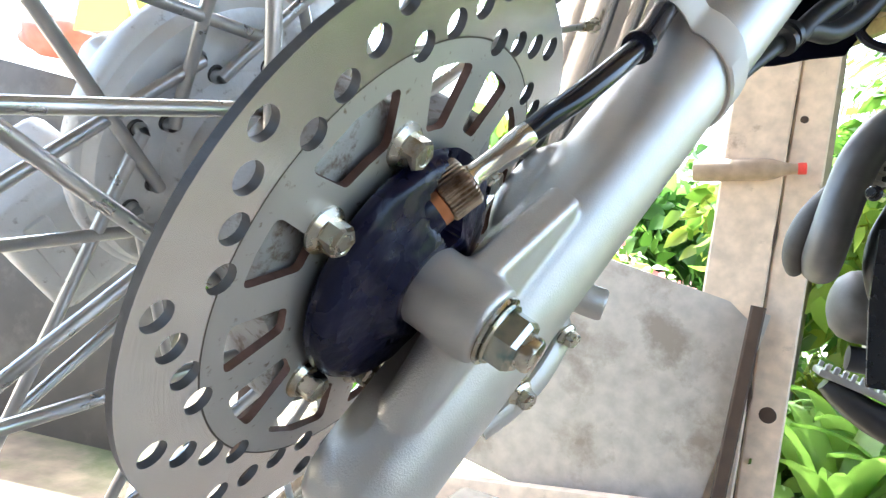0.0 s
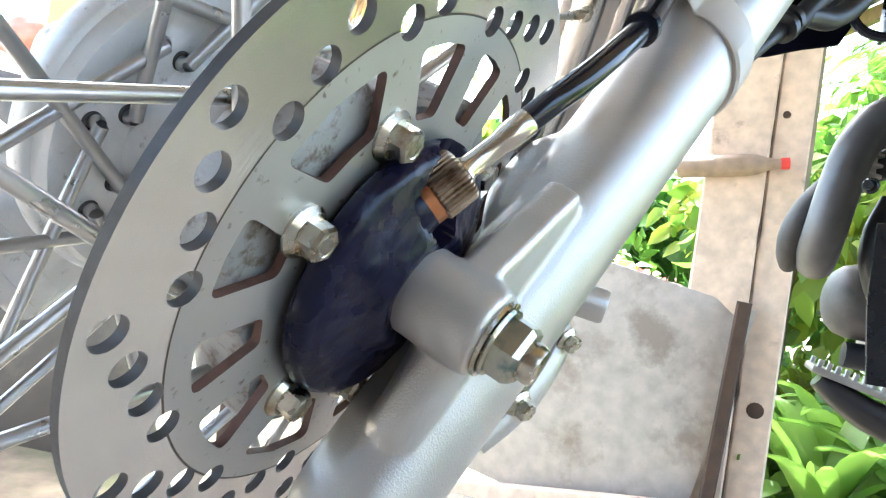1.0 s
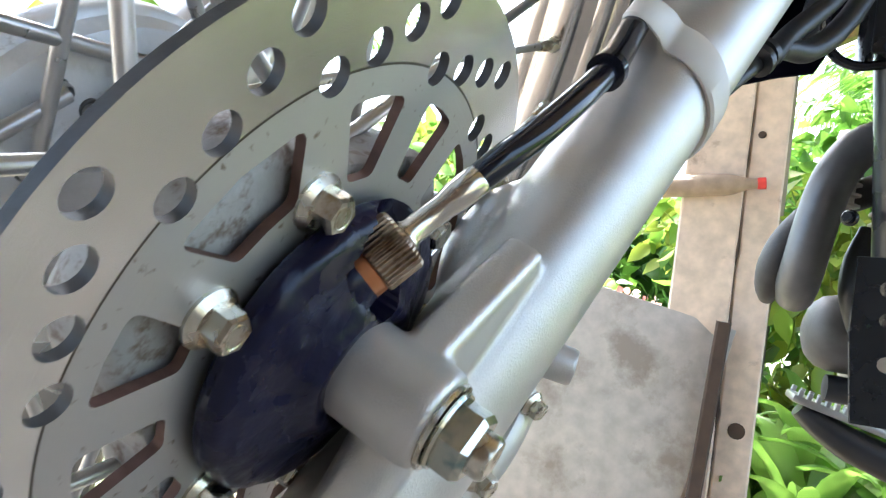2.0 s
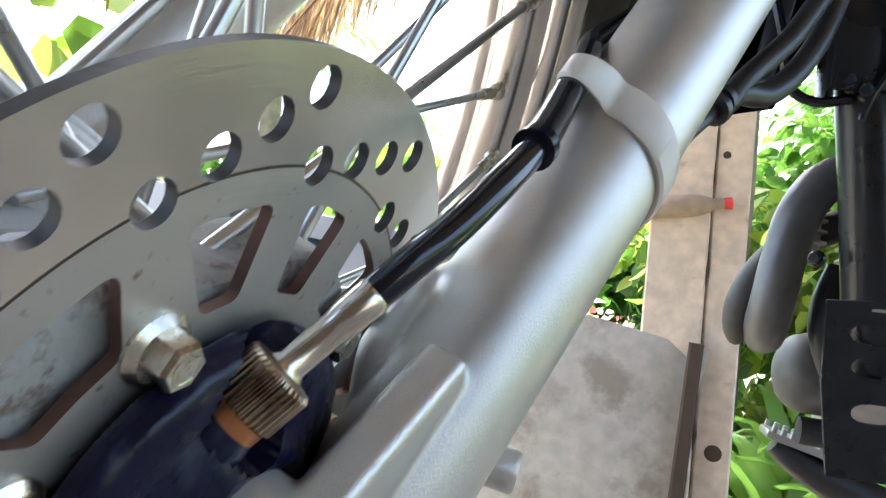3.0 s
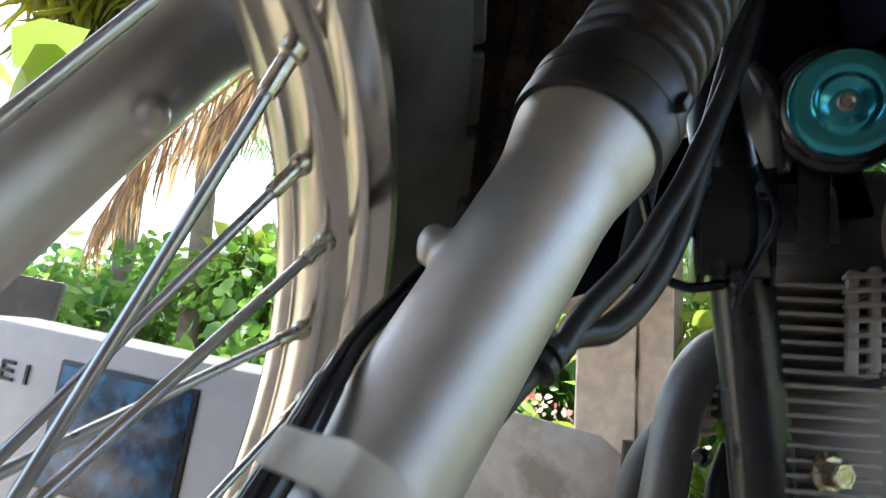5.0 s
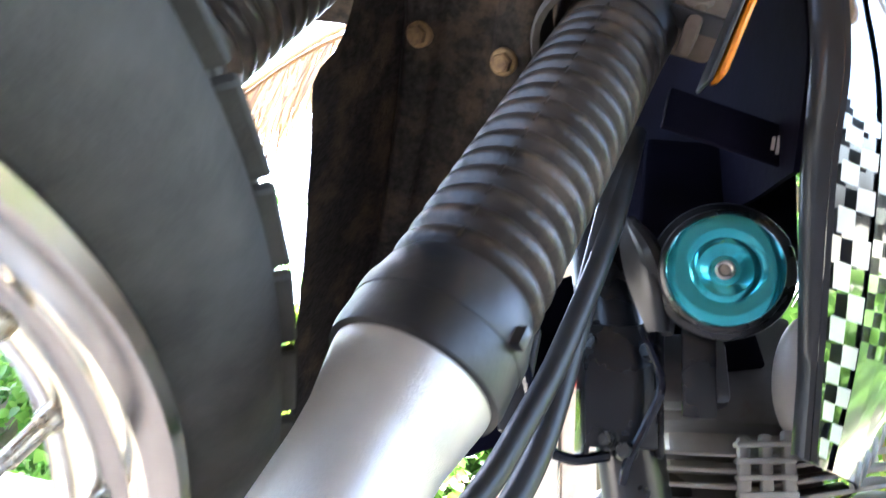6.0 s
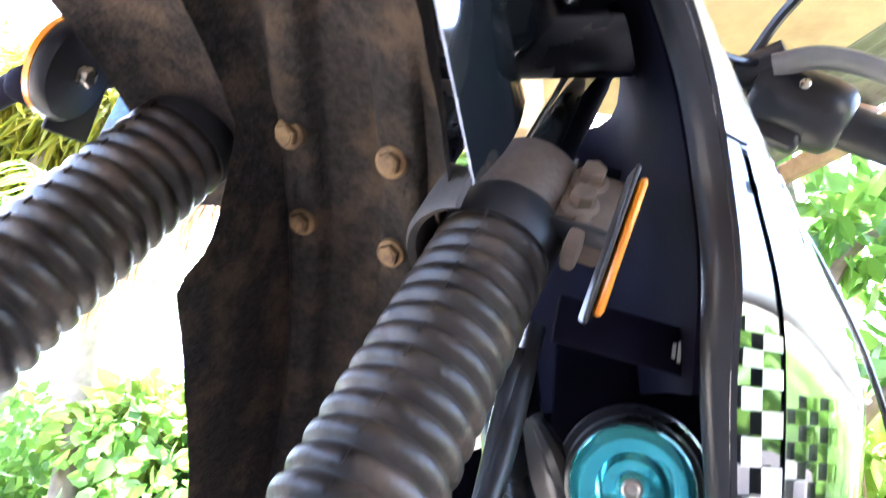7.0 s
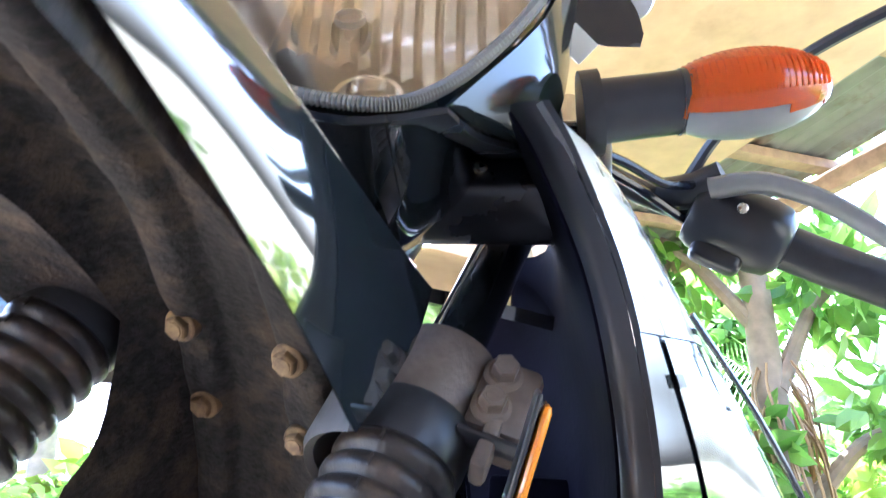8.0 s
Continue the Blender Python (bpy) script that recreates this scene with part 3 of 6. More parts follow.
# ---------------------------------------------------------------- fork legs
def fork_leg(x, inner):
    """Cast lower leg with its axle boss, ribs and the flare under the gaiter; inner: which way the wheel lies."""
    m = up_fork(x, LEG_Y, 0)
    b = lathe([(0.006, -0.088), (0.014, -0.087), (0.0195, -0.083), (0.0225, -0.075), (0.0238, -0.060), (0.0243, 0.02), (0.0243, 0.20), (0.0243, 0.300), (0.0253, 0.312), (0.0277, 0.323),
               (0.0299, 0.333), (0.0306, 0.342), (0.0302, 0.352), (0.025, 0.354)], m, 48)
    # axle boss and the web that carries it
    lathe([(0.0130, -0.020), (0.0152, -0.0195), (0.0156, -0.016), (0.0158, 0.010), (0.0150, 0.0140), (0.0120, 0.0150)], on_axle(x), 40, b)
    box((0.027, 0.050, 0.028), up_fork(x - 0.002, 0.024, 0.001) @ pose(0, 0, 0, -4, 0, 0), 0.012, b, 4)
    box((0.0145, 0.034, 0.066), up_fork(x, 0.0184, 0.0315) @ pose(0, 0, 0, -24, 0, 0), 0.0034, b, 3)
    box((0.020, 0.030, 0.050), up_fork(x, 0.026, -0.022) @ pose(0, 0, 0, 24, 0, 0), 0.009, b, 4)
    # swelling on the wheel side
    tube([(x + inner * 0.016, 0.040, 0.040), (x + inner * 0.021, 0.042, 0.062), (x + inner * 0.021, 0.044, 0.085), (x + inner * 0.016, 0.046, 0.105)], [0.006, 0.012, 0.012, 0.006], 16, 6, b, HUB)
    # small round boss higher up
    tube([(x + inner * 0.020, 0.043, 0.262), (x + inner * 0.029, 0.041, 0.262), (x + inner * 0.031, 0.041, 0.262)], [0.0085, 0.0075, 0.004], 16, 4, b, HUB)
    return b


def blended(ob, voxel, rounds):
    """Melts the shapes of one casting into a single skin with soft fillets."""
    rm = ob.modifiers.new("skin", "REMESH")
    rm.mode, rm.voxel_size, rm.use_smooth_shade = "VOXEL", voxel, True
    sm = ob.modifiers.new("fillet", "SMOOTH")
    sm.factor, sm.iterations = 0.5, rounds
    return ob


leg = blended(part("fork_leg", fork_leg(LEG_X, -1), CAST, bike, "silver painted cast fork leg"), 0.0012, 7)
far_leg = blended(part("fork_leg", fork_leg(FAR_LEG_X, 1), CAST, bike, "silver painted cast fork leg"), 0.002, 6)
foot = box((0.050, 0.064, 0.048), up_fork(FAR_LEG_X + 0.010, 0.015, -0.067) @ pose(0, 0, 0, -12, 0, 0), 0.007, None, 3)
box((0.008, 0.050, 0.012), up_fork(FAR_LEG_X + 0.033, 0.012, -0.077) @ pose(0, 0, 0, -12, 0, 0), 0.003, foot)
part("axle_clamp", foot, HUBM, far_leg, "pale cast axle clamp")

# axle end: washer, nut, stub
ax = part("axle", lathe([(0.0074, -0.16), (0.0068, 0.0590), (0.0068, 0.0622), (0.0060, 0.0636), (0.0036, 0.0640), (0.002, 0.0640)], on_axle(0), 28), ZINC, bike)
part("axle_washer", lathe([(0.007, 0.0460), (0.0132, 0.0460), (0.0136, 0.0467), (0.0132, 0.0478), (0.007, 0.0482)], on_axle(0), 40), ZINC, ax)
nut_b = lathe([(0.0118, 0.0482), (0.0121, 0.0489), (0.0116, 0.0497)], on_axle(0), 32)
hexagon(0.0192, 0.0100, on_axle(0.0486, 0, 0, 22), nut_b)
part("axle_nut", nut_b, NUTM, ax, "zinc-plated axle nut with teal marks", 20)
pin = lathe([(0.0078, 0.0), (0.0078, 0.026), (0.0070, 0.0275), (0.0040, 0.0278), (0.0035, 0.026)], align(F(0.033, 0.083, 0.0525), F(0.0606, 0.085, 0.0600)), 24)
part("bracket_pin", pin, CAST, leg, "short steel bracket pin")
lugp = part("bracket", box((0.006, 0.030, 0.050), up_fork(0.040, 0.075, 0.018) @ pose(0, 0, 0, 20, 0, 0), 0.002), SATIN, leg, "black caliper bracket")
flange_bolt("bracket_bolt", align(F(0.043, 0.072, 0.010), F(0.06, 0.072, 0.010)), ZINC, lugp, 0.010)

arm = part("bracket_arm", tube([F(*p) for p in ((0.044, 0.086, 0.048), (0.0520, 0.086, 0.036), (0.0545, 0.086, 0.014), (0.0525, 0.085, -0.006), (0.0490, 0.083, -0.022))], [0.004, 0.0052, 0.0056, 0.0052, 0.004], 12, 5, flat=0.55), CAST, leg, "silver caliper bracket arm")
flange_bolt("arm_bolt", align(F(0.0530, 0.083, 0.037), F(0.075, 0.078, 0.033)), ZINC, arm, 0.0070)
flange_bolt("arm_bolt", align(F(0.0520, 0.082, 0.002), F(0.075, 0.076, -0.002)), ZINC, arm, 0.0080)

# brake caliper, mostly behind the near leg
cal = part("brake_caliper", box((0.050, 0.055, 0.090), up_fork(0.0, 0.112, 0.050) @ pose(0, 0, 0, -12, 0, 0), 0.010), SATIN, bike, "black brake caliper behind the fork leg")
flange_bolt("caliper_bolt", align(F(0.022, 0.100, 0.035), F(0.05, 0.100, 0.035)), ZINC, cal, 0.011)

# white cable clip round the leg with a lobe for the cable
clip = bmesh.new()
prof = []
N = 144
zc = 0.168
for i in range(N):
    t = 2 * math.pi * i / N
    d = Vector((math.cos(t), math.sin(t)))
    lobe = Vector((-0.0160, -0.0350)).normalized()
    c, s_ = d.dot(lobe), d.cross(lobe)
    far, rad_ = 0.0352, 0.0078
    r = 0.0256 if c < 0 or abs(s_) > rad_ / far else max(0.0256, far * c + math.sqrt(rad_ ** 2 - (far * s_) ** 2))
    prof.append((d, r))
for _ in range(5):           # soft saddle between the band and the lobe
    prof = [(d, max(0.0256, (prof[i - 1][1] + 2 * r + prof[(i + 1) % N][1]) / 4)) for i, (d, r) in enumerate(prof)]
rings = []
for d, r in prof:
    zt = -0.008 * d.y - 0.001 * d.x - max(0, r - 0.030) * 0.35
    wide = 0.92 - 0.26 * min(1, max(0, (r - 0.0256) / 0.018))
    rings.append([clip.verts.new(F(LEG_X + d.x * rr, LEG_Y + d.y * rr, zc + zt + dz * wide)) for rr, dz in ((r - 0.0026, -0.0076), (r + 0.0002, -0.0086), (r + 0.0012, -0.0070), (r + 0.0012, 0.0070), (r + 0.0002, 0.0086), (r - 0.0026, 0.0076))])
for a, c in zip(rings, rings[1:] + rings[:1]):
    for i in range(6):
        clip.faces.new((a[i], a[(i + 1) % 6], c[(i + 1) % 6], c[i]))
part("cable_clip", clip, WHITEP, leg, "white nylon cable clip")


# gaiters: lower cuff, bellows, upper cuff
def gaiter(x):
    cuff = part("gaiter_cuff", lathe([(0.0290, 0.335), (0.0324, 0.336), (0.0332, 0.340), (0.0330, 0.360), (0.0314, 0.370), (0.0290, 0.375)], up_fork(x, LEG_Y, 0), 48), RUBBER, bike, "black rubber gaiter cuff")
    pr = []
    ribs = 16
    for i in range(ribs):
        z = 0.374 + (0.564 - 0.374) * i / ribs
        h = (0.564 - 0.374) / ribs
        k = 1.0 - 0.05 * i / ribs
        pr += [(0.0276 * k, z), (0.0282 * k, z + 0.10 * h), (0.0303 * k, z + 0.22 * h), (0.0312 * k, z + 0.42 * h), (0.0311 * k, z + 0.66 * h), (0.0292 * k, z + 0.88 * h)]
    pr.append((0.0255, 0.564))
    b = part("fork_gaiter", lathe(pr, up_fork(x, LEG_Y, 0), 48), GAITER, bike, "dusty black ribbed rubber fork gaiter", 50)
    # moulding seam
    s = -radians(98)
    seam = bmesh.new()
    for i in range(ribs):
        z = 0.374 + (0.564 - 0.374) * (i + 0.5) / ribs
        box((0.0012, 0.0010, 0.0052), up_fork(x + 0.0308 * math.cos(s), LEG_Y + 0.0308 * math.sin(s), z), 0, seam)
    part("moulding_seam", seam, GAITER, b)
    up = lathe([(0.026, 0.562), (0.0290, 0.563), (0.0300, 0.568), (0.0300, 0.584), (0.028, 0.588)], up_fork(x, LEG_Y, 0), 48)
    part("upper_cuff", up, RUBBER, b)
    clampb = lathe([(0.024, 0.352), (0.0334, 0.3521), (0.0337, 0.354), (0.0337, 0.359), (0.0334, 0.361), (0.024, 0.3612)], up_fork(x, LEG_Y, 0), 48)
    part("cuff_band", clampb, RUBBER, cuff)
    part("band_clip", box((0.008, 0.005, 0.008), up_fork(x + 0.0278, LEG_Y - 0.0185, 0.357) @ pose(0, 0, 0, 0, 0, -34), 0.001), SATIN, cuff)
    return b


gaiter(LEG_X)
gaiter(FAR_LEG_X)

# ---------------------------------------------------------------- fork clamps, upper tubes
clamp = bmesh.new()
for x in (LEG_X, FAR_LEG_X):
    lathe([(0.0225, 0.588), (0.0270, 0.589), (0.0280, 0.592), (0.0280, 0.625), (0.0270, 0.628), (0.0180, 0.629)], up_fork(x, LEG_Y, 0), 40, clamp)
box((0.15, 0.045, 0.022), up_fork(MID_X, 0.070, 0.616), 0.008, clamp, 3)
lower = part("lower_fork_clamp", clamp, DIRTCAST, bike, "dusty cast lower fork clamp")
ears = box((0.030, 0.030, 0.042), up_fork(LEG_X + 0.036, LEG_Y - 0.004, 0.606), 0.005)
box((0.008, 0.018, 0.040), up_fork(LEG_X + 0.036, LEG_Y - 0.012, 0.585), 0.003, ears)
part("pinch_lug", ears, DIRTCAST, lower)
for dz in (0.597, 0.616):
    flange_bolt("pinch_bolt", align(F(LEG_X + 0.032, LEG_Y - 0.019, dz), F(LEG_X + 0.034, LEG_Y - 0.05, dz - 0.002)), DIRTCAST, lower, 0.0115)
for x in (LEG_X, FAR_LEG_X):
    part("upper_fork_tube", lathe([(0.0160, 0.56), (0.0160, 0.90), (0.013, 0.905)], up_fork(x, LEG_Y, 0), 40), GLOSS, bike, "glossy black upper fork tube")
part("steering_head", lathe([(0.019, 0.62), (0.026, 0.63), (0.026, 0.80), (0.02, 0.81)], up_fork(MID_X, 0.085, 0), 32), FRAMEM, bike, "black steering head")
upper = box((0.23, 0.06, 0.024), up_fork(MID_X, 0.060, 0.84), 0.008)
part("upper_fork_clamp", upper, SATIN, bike, "black upper fork clamp")

# amber side reflectors on their plates beside the clamp
def side_reflector(x, out):
    refl = part("side_reflector", box((0.0026, 0.028, 0.070), HUB @ pose(x - out * 0.0017, 0.0110, 0.558, 40.5, 0, 0) @ pose(0, 0, 0, 0, 0, out * 6), 0.0015), SATIN, bike, "amber side reflector on a black plate")
    part("reflector_lens", box((0.0044, 0.022, 0.062), HUB @ pose(x + out * 0.0027, 0.0105, 0.558, 40.5, 0, 0) @ pose(0, 0, 0, 0, 0, out * 6), 0.0025), ORANGE, refl, "amber plastic reflector lens")
    part("reflector_stay", box((0.030, 0.012, 0.003), up_fork(x - out * 0.0175, 0.030, 0.580), 0.001), SATIN, refl)
    if out < 0:
        part("reflector_back", lathe([(0.004, 0.0), (0.0255, 0.001), (0.0275, 0.004), (0.0275, 0.008), (0.024, 0.009)], align(F(x + 0.012, 0.002, 0.548), F(x - 0.02, -0.006, 0.545)), 40), SATIN, refl)
        part("reflector_rim", lathe([(0.0240, 0.009), (0.0272, 0.009), (0.0272, 0.012), (0.0240, 0.013)], align(F(x + 0.012, 0.002, 0.548), F(x - 0.02, -0.006, 0.545)), 40), ORANGE, refl, "amber reflector rim")
        part("reflector_nut", hexagon(0.010, 0.005, align(F(x + 0.0125, 0.002, 0.548), F(x + 0.05, 0.010, 0.551))), ZINC, refl)


side_reflector(0.0855, 1)
side_reflector(-0.205, -1)

# ---------------------------------------------------------------- mudguard, lamp, shrouds
def sheet(curves, across, along, thick, m=Matrix()):
    """A curved sheet through curves, smooth both ways."""
    lines = [smooth_path(c, along) for c in curves]
    grid = []
    for i in range(len(lines[0])):
        grid.append(smooth_path([ln[i] for ln in lines], across))
    b = bmesh.new()
    rows = [[b.verts.new(m @ p) for p in r] for r in grid]
    for r0, r1 in zip(rows, rows[1:]):
        for j in range(len(r0) - 1):
            b.faces.new((r0[j], r0[j + 1], r1[j + 1], r1[j]))
    bmesh.ops.recalc_face_normals(b, faces=b.faces)
    bmesh.ops.solidify(b, geom=list(b.faces), thickness=thick)
    return b, grid


def mudguard():
    st = [(-0.42, 0.420, 0.052, 0.02), (-0.30, 0.478, 0.055, 0.024), (-0.18, 0.530, 0.057, 0.022), (-0.07, 0.576, 0.058, 0.020), (0.02, 0.594, 0.062, 0.014),
          (0.07, 0.593, 0.063, 0.040), (0.105, 0.590, 0.063, 0.082), (0.19, 0.570, 0.063, 0.084), (0.28, 0.535, 0.062, 0.080), (0.36, 0.480, 0.058, 0.070), (0.40, 0.430, 0.050, 0.05)]
    line = smooth_path([(0, y, z) for y, z, _, _ in st], 5)
    us = [-1, -0.985, -0.95, -0.86, *[-0.78 + 0.04 * k for k in range(40)], 0.86, 0.95, 0.985, 1]
    b = bmesh.new()
    grids = []
    for side in (0, 1):
        rows = []
        for i, c in enumerate(line):
            k = i / 5
            a = int(min(k, len(st) - 2))
            w, lip = [st[a][j] + (st[a + 1][j] - st[a][j]) * (k - a) for j in (2, 3)]
            d = (line[min(i + 1, len(line) - 1)] - line[max(i - 1, 0)]).normalized()
            nrm = Vector((0, -d.z, d.y))
            row = []
            for u in us:
                drop = 0.010 * u * u + lip * max(0, (abs(u) - 0.80) / 0.20) ** 1.6
                if side == 0:      # a long raised ridge and a shorter pad carry the bolts
                    ridge = max(0, 1 - ((u + 0.56 - 2.4 * max(0, -c.y)) / 0.20) ** 4) ** 0.7
                    pad = max(0, 1 - ((u - 0.42) / 0.24) ** 4) ** 0.7 * max(0, 1 - ((c.y - 0.05) / 0.10) ** 4) ** 0.7
                    drop += 0.008 * max(ridge * min(1, max(0, (0.34 - c.y) / 0.15)), pad) + 0.0018 * noise.noise((u * 6, c.y * 40, 3))
                p = c - nrm * drop + nrm * (0.0030 if side else 0)
                row.append(b.verts.new(F(MID_X + u * w, p.y, p.z)))
            rows.append(row)
        grids.append(rows)
    lo, hi = grids
    for g in grids:
        for r0, r1 in zip(g, g[1:]):
            for j in range(len(us) - 1):
                b.faces.new((r0[j], r0[j + 1], r1[j + 1], r1[j]))
    for i in range(len(lo) - 1):
        for j in (0, -1):
            b.faces.new((lo[i][j], lo[i + 1][j], hi[i + 1][j], hi[i][j]))
    for j in range(len(us) - 1):
        for i in (0, -1):
            b.faces.new((lo[i][j], lo[i][j + 1], hi[i][j + 1], hi[i][j]))
    return b


guard = part("mudguard", mudguard(), FENDER, bike, "mud-stained black plastic front mudguard", 60)
for x, y, z in ((-0.094, 0.027, 0.586), (-0.0925, 0.090, 0.584), (-0.033, 0.024, 0.586), (-0.033, 0.090, 0.584)):
    m = align(F(x, y + 0.001, z - 0.004), F(x, y - 0.016, z - 0.05))
    bt = lathe([(0.0088, -0.004), (0.0088, 0.0012), (0.0080, 0.002)], m, 24)
    hexagon(0.0112, 0.0042, m @ Matrix.Translation((0, 0, 0.0018)), bt)
    lathe([(0.0045, 0.0055), (0.0042, 0.0066), (0.002, 0.0068)], m, 16, bt)
    part("mudguard_bolt", bt, RUSTB, guard, "rust-brown bolt", 25)

# glossy flared side of the mudguard
strip = bmesh.new()
inner = smooth_path([(-0.0060, -0.33, 0.4355), (-0.0030, -0.27, 0.4663), (0.0005, -0.21, 0.4914), (0.0060, -0.15, 0.5108), (0.0147, -0.09, 0.5246), (0.0208, -0.0576, 0.5296), (0.0285, -0.0218, 0.5332)], 8)
outer = smooth_path([(-0.0200, -0.33, 0.4695), (-0.0120, -0.265, 0.4954), (-0.0040, -0.20, 0.5241), (0.0062, -0.135, 0.5557), (0.0137, -0.07, 0.5902), (0.0170, -0.03, 0.6127), (0.0195, 0.0006, 0.6307)], 8)
cols = []
for p, q in zip(inner, outer):
    row = []
    for k in range(7):
        u = k / 6
        c = p.lerp(q, u) + Vector((0.0024, -0.0006, 0)) * math.sin(u * math.pi) * (q - p).length / 0.05
        row.append(c)
    cols.append(row)
lo = [[strip.verts.new(F(*c)) for c in row] for row in cols]
hi = [[strip.verts.new(F(*(c + Vector((-0.0010, 0.0006, 0.0004))))) for c in row] for row in cols]
for g in (lo, hi):
    for r0, r1 in zip(g, g[1:]):
        for j in range(6):
            strip.faces.new((r0[j], r0[j + 1], r1[j + 1], r1[j]))
for i in range(len(lo) - 1):
    for j in (0, -1):
        strip.faces.new((lo[i][j], lo[i + 1][j], hi[i + 1][j], hi[i][j]))
flare = part("mudguard_flare", strip, GLOSS, guard, "glossy black side of the mudguard", 60)
part("flare_bead", tube([F(*(c + Vector((-0.001, 0, 0)))) for c in outer[4::4]], 0.0009, 8, 4), GLOSS, flare)

# the far side flares out over the far leg
wing = sheet([[(-0.112, -0.40, 0.405), (-0.113, -0.184, 0.505), (-0.114, -0.085, 0.550), (-0.116, 0.0, 0.578), (-0.118, 0.100, 0.582)],
              [(-0.160, -0.41, 0.395), (-0.168, -0.184, 0.499), (-0.164, -0.085, 0.543), (-0.160, 0.0, 0.571), (-0.150, 0.100, 0.579)],
              [(-0.196, -0.40, 0.388), (-0.205, -0.184, 0.490), (-0.193, -0.085, 0.530), (-0.187, 0.0, 0.557), (-0.172, 0.100, 0.571)]], 5, 6, 0.003, HUB)[0]
part("mudguard_wing", wing, FENDER, guard, "muddy black side of the mudguard", 60)

flap = sheet([[(-0.040, 0.300, 0.440), (-0.038, 0.294, 0.500), (-0.036, 0.288, 0.550)],
              [(0.010, 0.292, 0.406), (0.012, 0.288, 0.480), (0.010, 0.282, 0.560)],
              [(0.050, 0.290, 0.436), (0.054, 0.284, 0.510), (0.056, 0.276, 0.600)],
              [(0.072, 0.290, 0.454), (0.077, 0.282, 0.530), (0.080, 0.272, 0.620)]], 5, 5, 0.003, HUB)[0]
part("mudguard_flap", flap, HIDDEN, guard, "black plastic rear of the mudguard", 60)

# rubber trim that wraps the near leg under the clamp
wrap = bmesh.new()
rings = []
for i in range(25):
    t = radians(140 + 106 * i / 24)
    cx, cy = math.cos(t), math.sin(t)
    h = 0.040 - 0.020 * i / 24
    rings.append([wrap.verts.new(F(LEG_X + r * cx, LEG_Y + r * cy, z)) for r, z in ((0.037, 0.553), (0.040, 0.550), (0.0425, 0.554), (0.0430, 0.572 + h * 0.35), (0.0405, 0.572 + h * 0.35), (0.0385, 0.560))])
for a, c in zip(rings, rings[1:]):
    for i in range(6):
        wrap.faces.new((a[i], a[(i + 1) % 6], c[(i + 1) % 6], c[i]))
wrap.faces.new(rings[0])
wrap.faces.new(rings[-1])
part("fork_shroud", wrap, DUSTYP, guard, "dusty grey plastic shroud round the fork", 50)

# headlamp: black cowl, bright bowl, clear lens with a ribbed rim
HL = HUB @ pose(-0.0575, -0.100, 0.706, 94, 0, 0)
lamp_out = rounded([(-0.088, 0.03), (-0.074, -0.062), (-0.045, -0.086), (0.045, -0.086), (0.074, -0.062), (0.088, 0.03), (0.082, 0.105), (0.0, 0.13), (-0.082, 0.105)], 3)
cowl = bmesh.new()
prev = None
for s_, d_ in ((1.01, -0.001), (1.005, 0.012), (0.97, 0.045), (0.90, 0.085), (0.74, 0.112), (0.4, 0.126)):
    cur = [cowl.verts.new(HL @ Vector((x * s_, y * s_, -d_))) for x, y in lamp_out]
    if prev:
        for i in range(len(cur)):
            cowl.faces.new((prev[i], prev[(i + 1) % len(cur)], cur[(i + 1) % len(cur)], cur[i]))
    prev = cur
cowl.faces.new(prev)

lamp = part("headlamp_cowl", cowl, GLOSS, bike, "glossy black headlamp cowl", 50)
bowl_b = bmesh.new()
prev = None
for s_, d_ in ((1.0, 0.0), (0.96, 0.012), (0.86, 0.035), (0.66, 0.060), (0.34, 0.078), (0.12, 0.082)):
    cur = [bowl_b.verts.new(HL @ Vector((x * s_, y * s_, -d_))) for x, y in lamp_out]
    if prev:
        for i in range(len(cur)):
            bowl_b.faces.new((prev[i], prev[(i + 1) % len(cur)], cur[(i + 1) % len(cur)], cur[i]))
    prev = cur
bowl_b.faces.new(prev)
part("reflector_bowl", bowl_b, CHROME, lamp, "chromed headlamp reflector", 50)
flutes = bmesh.new()
for i in range(12):
    x = -0.062 + 0.0128 * i
    tube([HL @ Vector((x - 0.018, 0.088, -0.034)), HL @ Vector((x - 0.004, 0.050, -0.049)), HL @ Vector((x + 0.012, 0.012, -0.054))], 0.0074, 6, 3, flutes)
part("reflector_flutes", flutes, CHROME, lamp)
part("bulb_shield", lathe([(0.004, 0.003), (0.015, 0.004), (0.0165, 0.010), (0.0185, 0.011), (0.020, 0.0)], HL @ Matrix.Translation((0.012, -0.012, -0.058)), 32), CHROME, lamp)
part("bulb_socket", lathe([(0.002, 0.0), (0.0065, 0.001), (0.0075, 0.004), (0.0085, 0.004), (0.009, 0.0)], HL @ Matrix.Translation((-0.026, 0.044, -0.042)), 24), EXHAUST, lamp)
part("lens", plate(lamp_out, [], 0.003, HL @ Matrix.Translation((0, 0, 0.003))), LENS, lamp, "clear headlamp lens")
rim_line = smooth_path([HL @ Vector((x, y, 0.001)) for x, y in lamp_out[::2] + lamp_out[:1]], 15)
rim_b = tube(rim_line, [0.0025, 0.0034] * (len(rim_line) // 2), 8, 1)
part("lens_rim", rim_b, RIBBED, lamp, "ribbed grey lens rim", 20)
